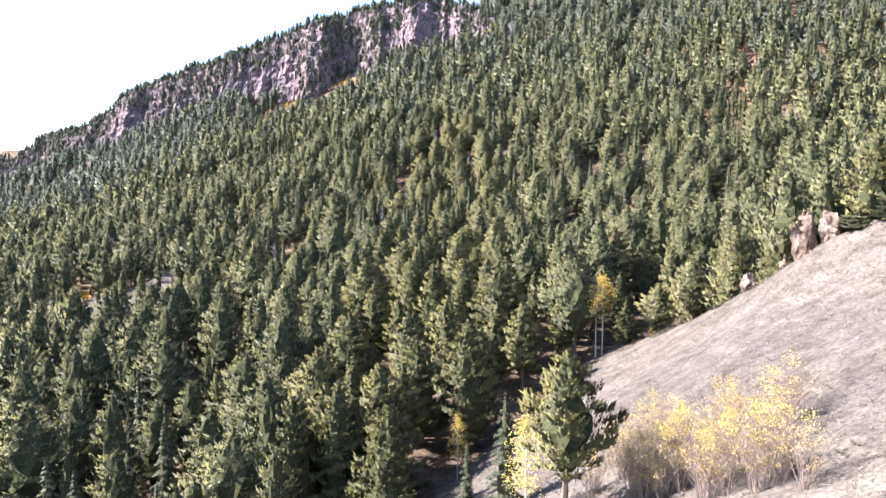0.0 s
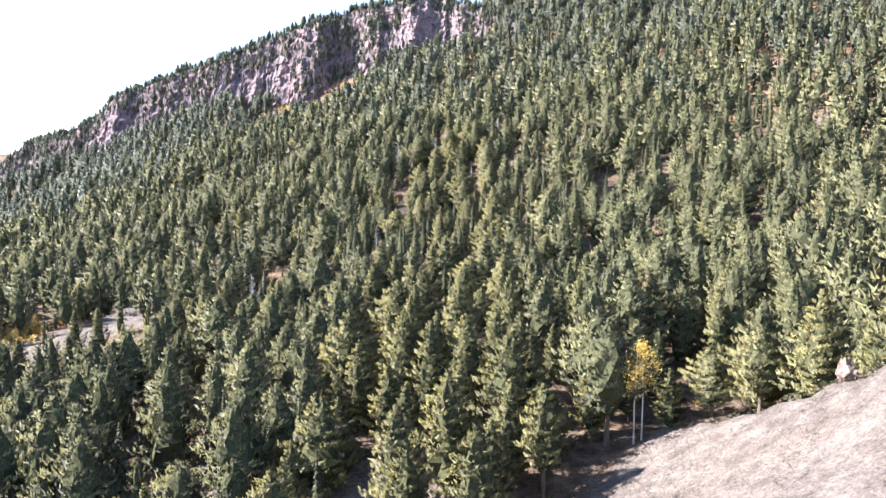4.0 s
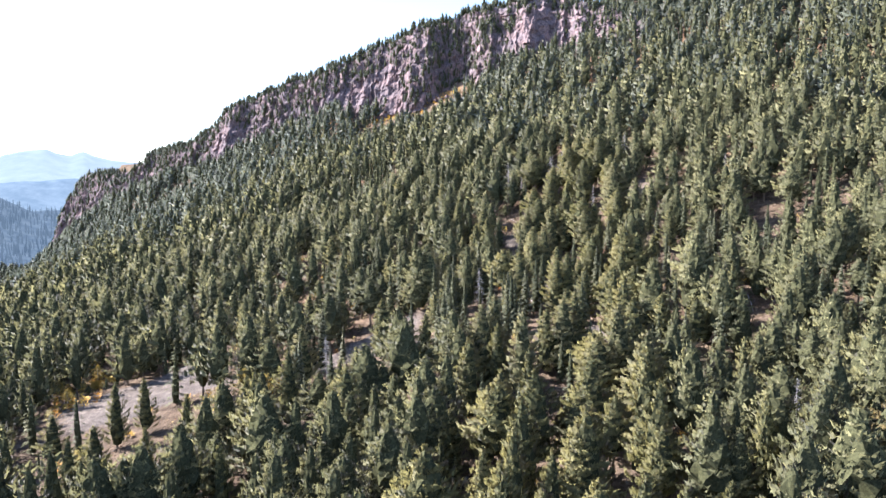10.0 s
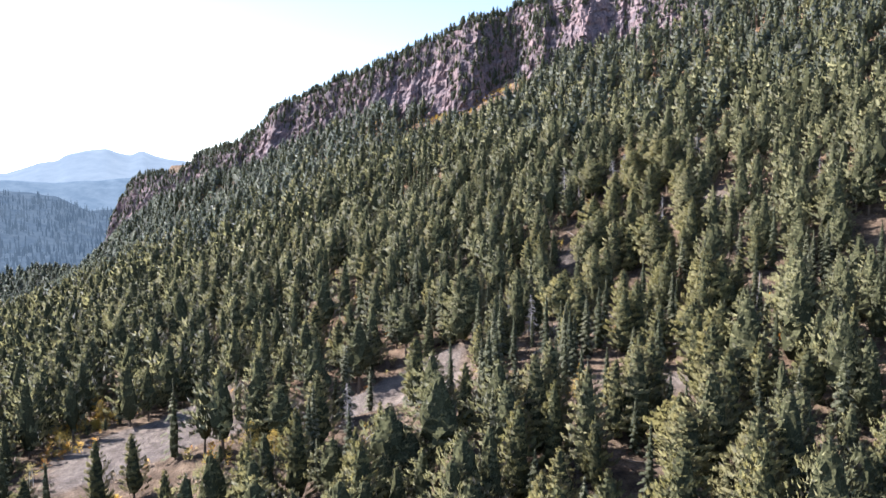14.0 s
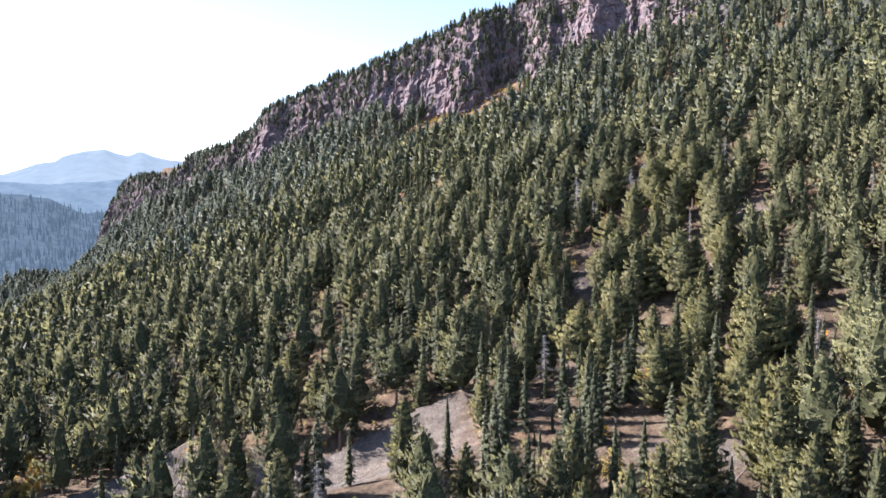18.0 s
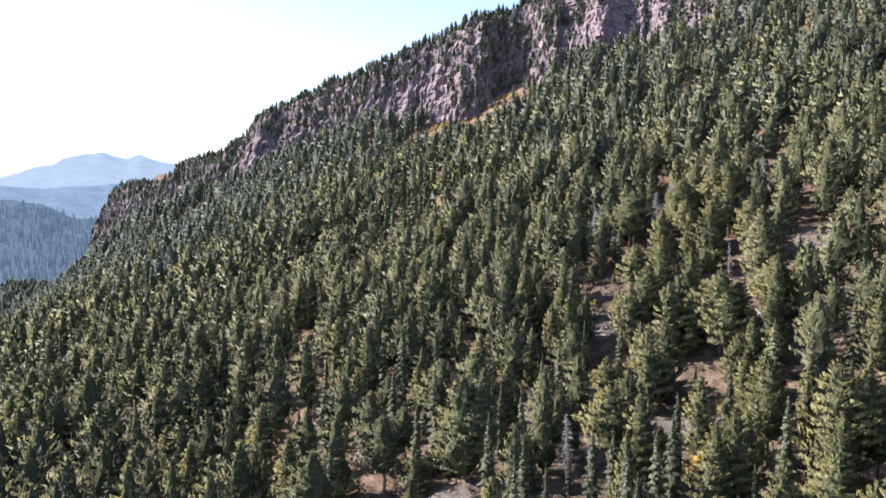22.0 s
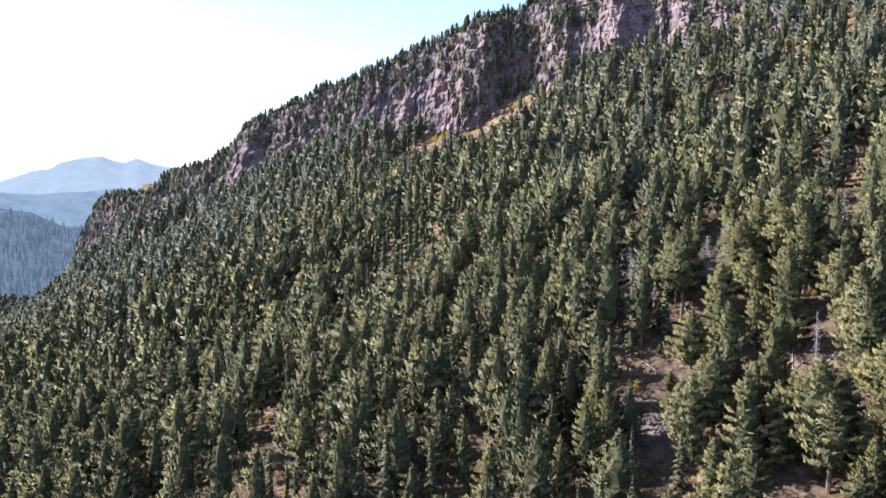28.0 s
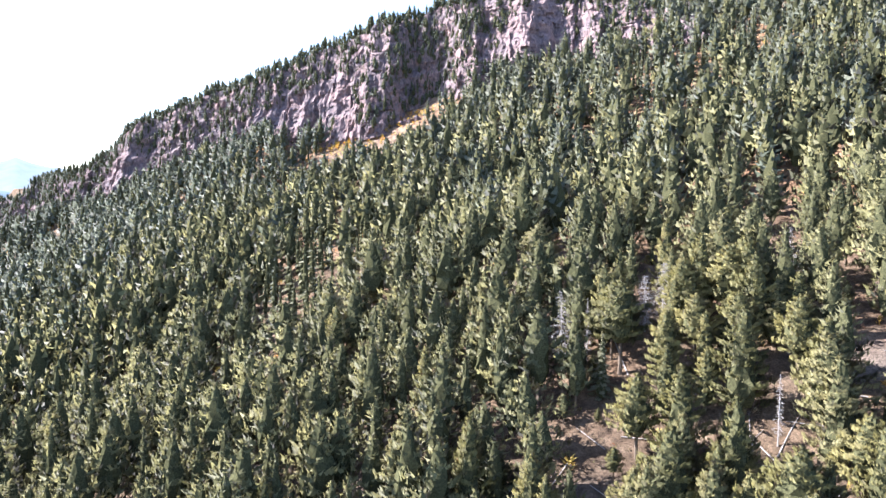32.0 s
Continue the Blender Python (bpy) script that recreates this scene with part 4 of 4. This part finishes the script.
rim = [(x, y + back, rng.uniform(3.5, 10.5), rng.uniform(1.1, 1.8), rng.choice((0, 1, 2, 3, 3)), rng.uniform(0, 0.6)) for x, y, (s, back) in zip(X1, Y1, picks)]
joined_stand("rim_trees", "conifers along the rim above the cliffs", rim, rim_shapes, [far_needles, bark, shaded_heart], z_of=Z1 + np.array([3.0 * p[1] / 45 - 0.3 for p in picks]))
tries = np.array([(rng.uniform(-722, 70), 1 - 0.95 * rng.random() ** 1.5, rng.random()) for i in range(6000)])
scrub = waves(tries[:, 0], tries[:, 1] * 70, 46, 25, 2) > 0.24 - 0.62 * tries[:, 1] - 0.45 * (tries[:, 0] > -210) * np.maximum(0, tries[:, 1] - 0.4)
tries = tries[scrub | ((tries[:, 0] < -480) & (tries[:, 2] > 0.25))]
picks = [(s, h) for s, h, k in tries] + [(rng.uniform(-118, -56), rng.uniform(0.05, 0.8)) for i in range(300)]
X1, Y1, Z1 = on_cliff([p[0] for p in picks], [p[1] for p in picks])
ledge = [(x, y + 0.3, rng.choice((1.6, 2.2, 3.0, 4.0, 5.5, 8.0)), rng.uniform(1.3, 2.4), rng.choice((0, 1, 2, 3)), rng.uniform(0, 0.5)) for x, y in zip(X1, Y1)]
joined_stand("ledge_trees", "dark conifers and scrub clinging to the cliff ledges", ledge, rim_shapes, [far_needles, bark, shaded_heart], z_of=Z1 - 0.4)
hazy, hazy_z = [], []
for k in range(4200):
    i, j = rng.randrange(4, hill_points.shape[0] - 2), rng.randrange(1, hill_points.shape[1] - 1)
    x, y, z = hill_points[i, j]
    hazy.append((x + rng.uniform(-7, 7), y + rng.uniform(-7, 7), rng.uniform(11, 20), rng.uniform(1.0, 1.5), rng.randrange(2), rng.random()))
    hazy_z.append(z - 1.5)
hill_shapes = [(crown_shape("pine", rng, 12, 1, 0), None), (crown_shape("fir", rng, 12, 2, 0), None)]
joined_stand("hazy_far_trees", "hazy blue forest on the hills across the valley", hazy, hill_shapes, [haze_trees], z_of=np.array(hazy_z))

# ---- undergrowth ----
def bush_shape(seed, leaves):
    r = random.Random(seed)
    vs, fs = [], []
    for k in range(leaves):
        a, u = r.uniform(0, 6.28), r.random()
        q = 0.5 * math.sqrt(r.random()) * (1 - 0.5 * u)
        p = np.array([math.cos(a) * q, math.sin(a) * q, u * 0.9])
        d1 = np.array([math.cos(a), math.sin(a), 0.8]) * 0.19 * r.uniform(0.6, 1.3)
        d2 = np.array([-math.sin(a), math.cos(a), r.uniform(-0.6, 0.6)]) * 0.075
        n = len(vs)
        vs.extend([p - d1 * 0.4 + d2, p + d1, p - d1 * 0.4 - d2])
        fs.append((n, n + 1, n + 2))
    return np.array(vs), np.array(fs)


bush_shapes = [(bush_shape(s, 34), None) for s in range(4)]
tuft_shapes = [(bush_shape(s, 9), None) for s in range(10, 14)]
bx, by, br = spots(-330, 300, 70, 620, 7.5, 9)
ok = (bareness(bx, by) < 0.6) & (bx < 0.62 * by + 15) & (bx > -1.0 * (by - 60) - 30) & (br > 0.55) & (by < cliff_y(bx) - 6)
bushes = [(x, y, rng.uniform(0.8, 2.6), rng.uniform(0.9, 1.5), rng.randrange(4), min(1.0, max(0.0, rng.gauss(0.72, 0.22)))) for x, y in zip(bx[ok], by[ok])]
for cx, cy, rx, ry, count in ((-134, 252, 9, 9, 60), (-150, 692, 14, 12, 110), (-120, 684, 34, 14, 110), (-100, 690, 40, 7, 70), (-215, 700, 50, 16, 110), (-300, 725, 60, 18, 120), (-390, 770, 50, 18, 80), (-470, 810, 40, 16, 40), (-75, 228, 12, 6, 30), (-55, 120, 14, 8, 30), (5, 310, 6, 2.5, 14), (-2, 287, 5, 2, 10), (-128, 234, 8, 6, 20)):
    for i in range(count):
        bushes.append((rng.gauss(cx, rx * 0.6), rng.gauss(cy, ry * 0.6), rng.uniform(0.9, 2.8), rng.uniform(0.9, 1.4), rng.randrange(4), rng.uniform(0.3, 0.72) if cx < -20 else rng.uniform(0.48, 0.95)))
joined_stand("bushes", "low autumn bushes in rust, orange and yellow", bushes, bush_shapes, [bush_leaves], "bushes")
sx, sy, sr = spots(-10, 110, 25, 150, 0.85, 12)
ok = (bareness(sx, sy) > 0.5) & (waves(sx, sy, 7, 14, 2) + 1.2 * sr > 0.3)
tufts = [(x, y, rng.uniform(0.2, 0.6), rng.uniform(1.2, 2.4), rng.randrange(4), rng.random()) for x, y in zip(sx[ok], sy[ok])]
sx, sy, sr = spots(-150, -20, 200, 285, 1.8, 13)
ok = (bareness(sx, sy) > 0.5) & (sr > 0.4)
tufts += [(x, y, rng.uniform(0.25, 0.7), rng.uniform(1.2, 2.2), rng.randrange(4), rng.random()) for x, y in zip(sx[ok], sy[ok])]
fx, fy, fr = spots(-190, 130, 60, 470, 2.45, 17)
ok = (fr > 0.35) & (np.abs(fx + 8 + 0.06 * (fy - 95)) < 40 + 0.32 * (fy - 60)) & (bareness(fx, fy) < 0.5)
brush = [(x, y, rng.uniform(0.25, 1.1), rng.uniform(1.0, 1.9), rng.randrange(4), min(1.0, max(0.0, rng.gauss(0.5, 0.3)))) for x, y in zip(fx[ok], fy[ok])]
joined_stand("forest_floor_brush", "dry brown brush and grass on the forest floor", brush, tuft_shapes, [brush_leaves], "shrubs")
joined_stand("sagebrush", "dry grey sagebrush and bunch grass on open slopes", tufts, tuft_shapes, [sage_leaves], "shrubs")


# ---- rocks and logs ----
def boulder(name, label, x, y, size, seed, mat, sink=0.25):
    """An angular rock: a rough ball cut by many flat cleavage planes."""
    r = random.Random(int(seed * 10))
    planes = [(Vector((r.gauss(0, 1), r.gauss(0, 1), r.gauss(0, 0.7))).normalized(), r.uniform(0.55, 0.95)) for _ in range(22)]
    bm = bmesh.new()
    bmesh.ops.create_icosphere(bm, subdivisions=4, radius=1.15)
    for v in bm.verts:
        for n, d in planes:
            k = v.co.dot(n) - d
            if k > 0:
                v.co -= n * k
        v.co *= 1 + 0.10 * noise.noise(v.co * 3 + Vector((seed, 0, 0))) + 0.07 * noise.noise(v.co * 8 + Vector((0, 0, seed)))
        cell = noise.cell(v.co * 2.6 + Vector((seed, seed, 0)))
        v.co *= 1 + 0.16 * cell
        v.co.x *= size[0]
        v.co.y *= size[1]
        v.co.z *= size[2]
    me = bpy.data.meshes.new(name)
    bm.to_mesh(me)
    bm.free()
    me.materials.append(mat)
    ob = tagged(new(name, me), label, "rock", "rocks")
    ob.matrix_world = pose(x, y, float(height(x, y)) + size[2] * (0.5 - sink), 0, 0, seed * 40)
    return ob


boulder("rock_outcrop", "tall pale pinkish rock outcrop on the crest of the spur", 51.8, 102.0, (2.0, 2.0, 4.2), 1.3, pale_rock)
boulder("rock_outcrop", "jagged pale rock outcrop beside a low juniper", 54.0, 99.4, (2.2, 1.9, 3.2), 2.7, pale_rock)
boulder("rock_outcrop", "pale boulder at the edge of the bare spur", 48.0, 111.3, (1.5, 1.3, 1.8), 4.1, pale_rock)
boulder("rock_outcrop", "small pale rock on the crest of the spur", 50.6, 105.2, (0.8, 0.8, 0.9), 6.2, pale_rock)
for x, y, w in ((55.3, 95.8, 3.4), (57.6, 92.2, 3.0)):
    v, f = bush_shape(int(w * 10), 420)
    juniper = new("juniper_shrub", mesh_from("juniper_shrub", v * (1.0, 1.0, 0.8), f, [juniper_needles]))
    tagged(juniper, "low spreading dark green juniper on the crest of the spur", "shrub", "junipers")
    juniper.matrix_world = pose(x, y, float(height(x, y)) - 0.1, 0, 0, 30 * w) @ Matrix.Diagonal((w * 1.6, w * 1.2, 1.9, 1))
for i in range(14):
    x = rng.uniform(-160, -95)
    boulder("boulder", "reddish fallen boulder at the foot of the cliff", x, float(cliff_y(x)) - rng.uniform(3, 14), (rng.uniform(1.2, 3),) * 2 + (rng.uniform(1, 2.2),), 5 + i * 0.7, cliff_rock)

log_shape = tube([(0, 0, 0), (0.01, 0.004, 0.5), (0, 0, 1)], (0.013, 0.011, 0.006), 6)
log = new("fallen_log", mesh_from("fallen_log", log_shape[0], log_shape[1], [grey_wood]))
tagged(log, "grey fallen log lying on the forest floor", "log", "fallen logs")
places = [(rng.uniform(-80, 70), rng.uniform(150, 420)) for _ in range(60)]
for cx, cy in ((-3, 289), (-22, 361), (-7, 367), (19, 347), (10, 354), (-55, 176), (-30, 170)):
    places += [(rng.gauss(cx, 3.5), rng.gauss(cy, 3)) for _ in range(6)]
for x, y in places:
    a, length = rng.uniform(0, 6.28), rng.uniform(5, 12)
    ex, ey = x + math.cos(a) * length, y + math.sin(a) * length
    p, q = Vector((x, y, float(height(x, y)) + 0.18)), Vector((ex, ey, float(height(ex, ey)) + 0.12))
    m = Matrix.Translation(p) @ (q - p).to_track_quat("Z", "Y").to_matrix().to_4x4() @ Matrix.Diagonal((length, length, length, 1))
    copy_thing(log, m)
bpy.data.objects.remove(log)

# the models themselves leave the scene
for ob in models:
    for o in (*ob.children_recursive, ob):
        bpy.data.objects.remove(o)
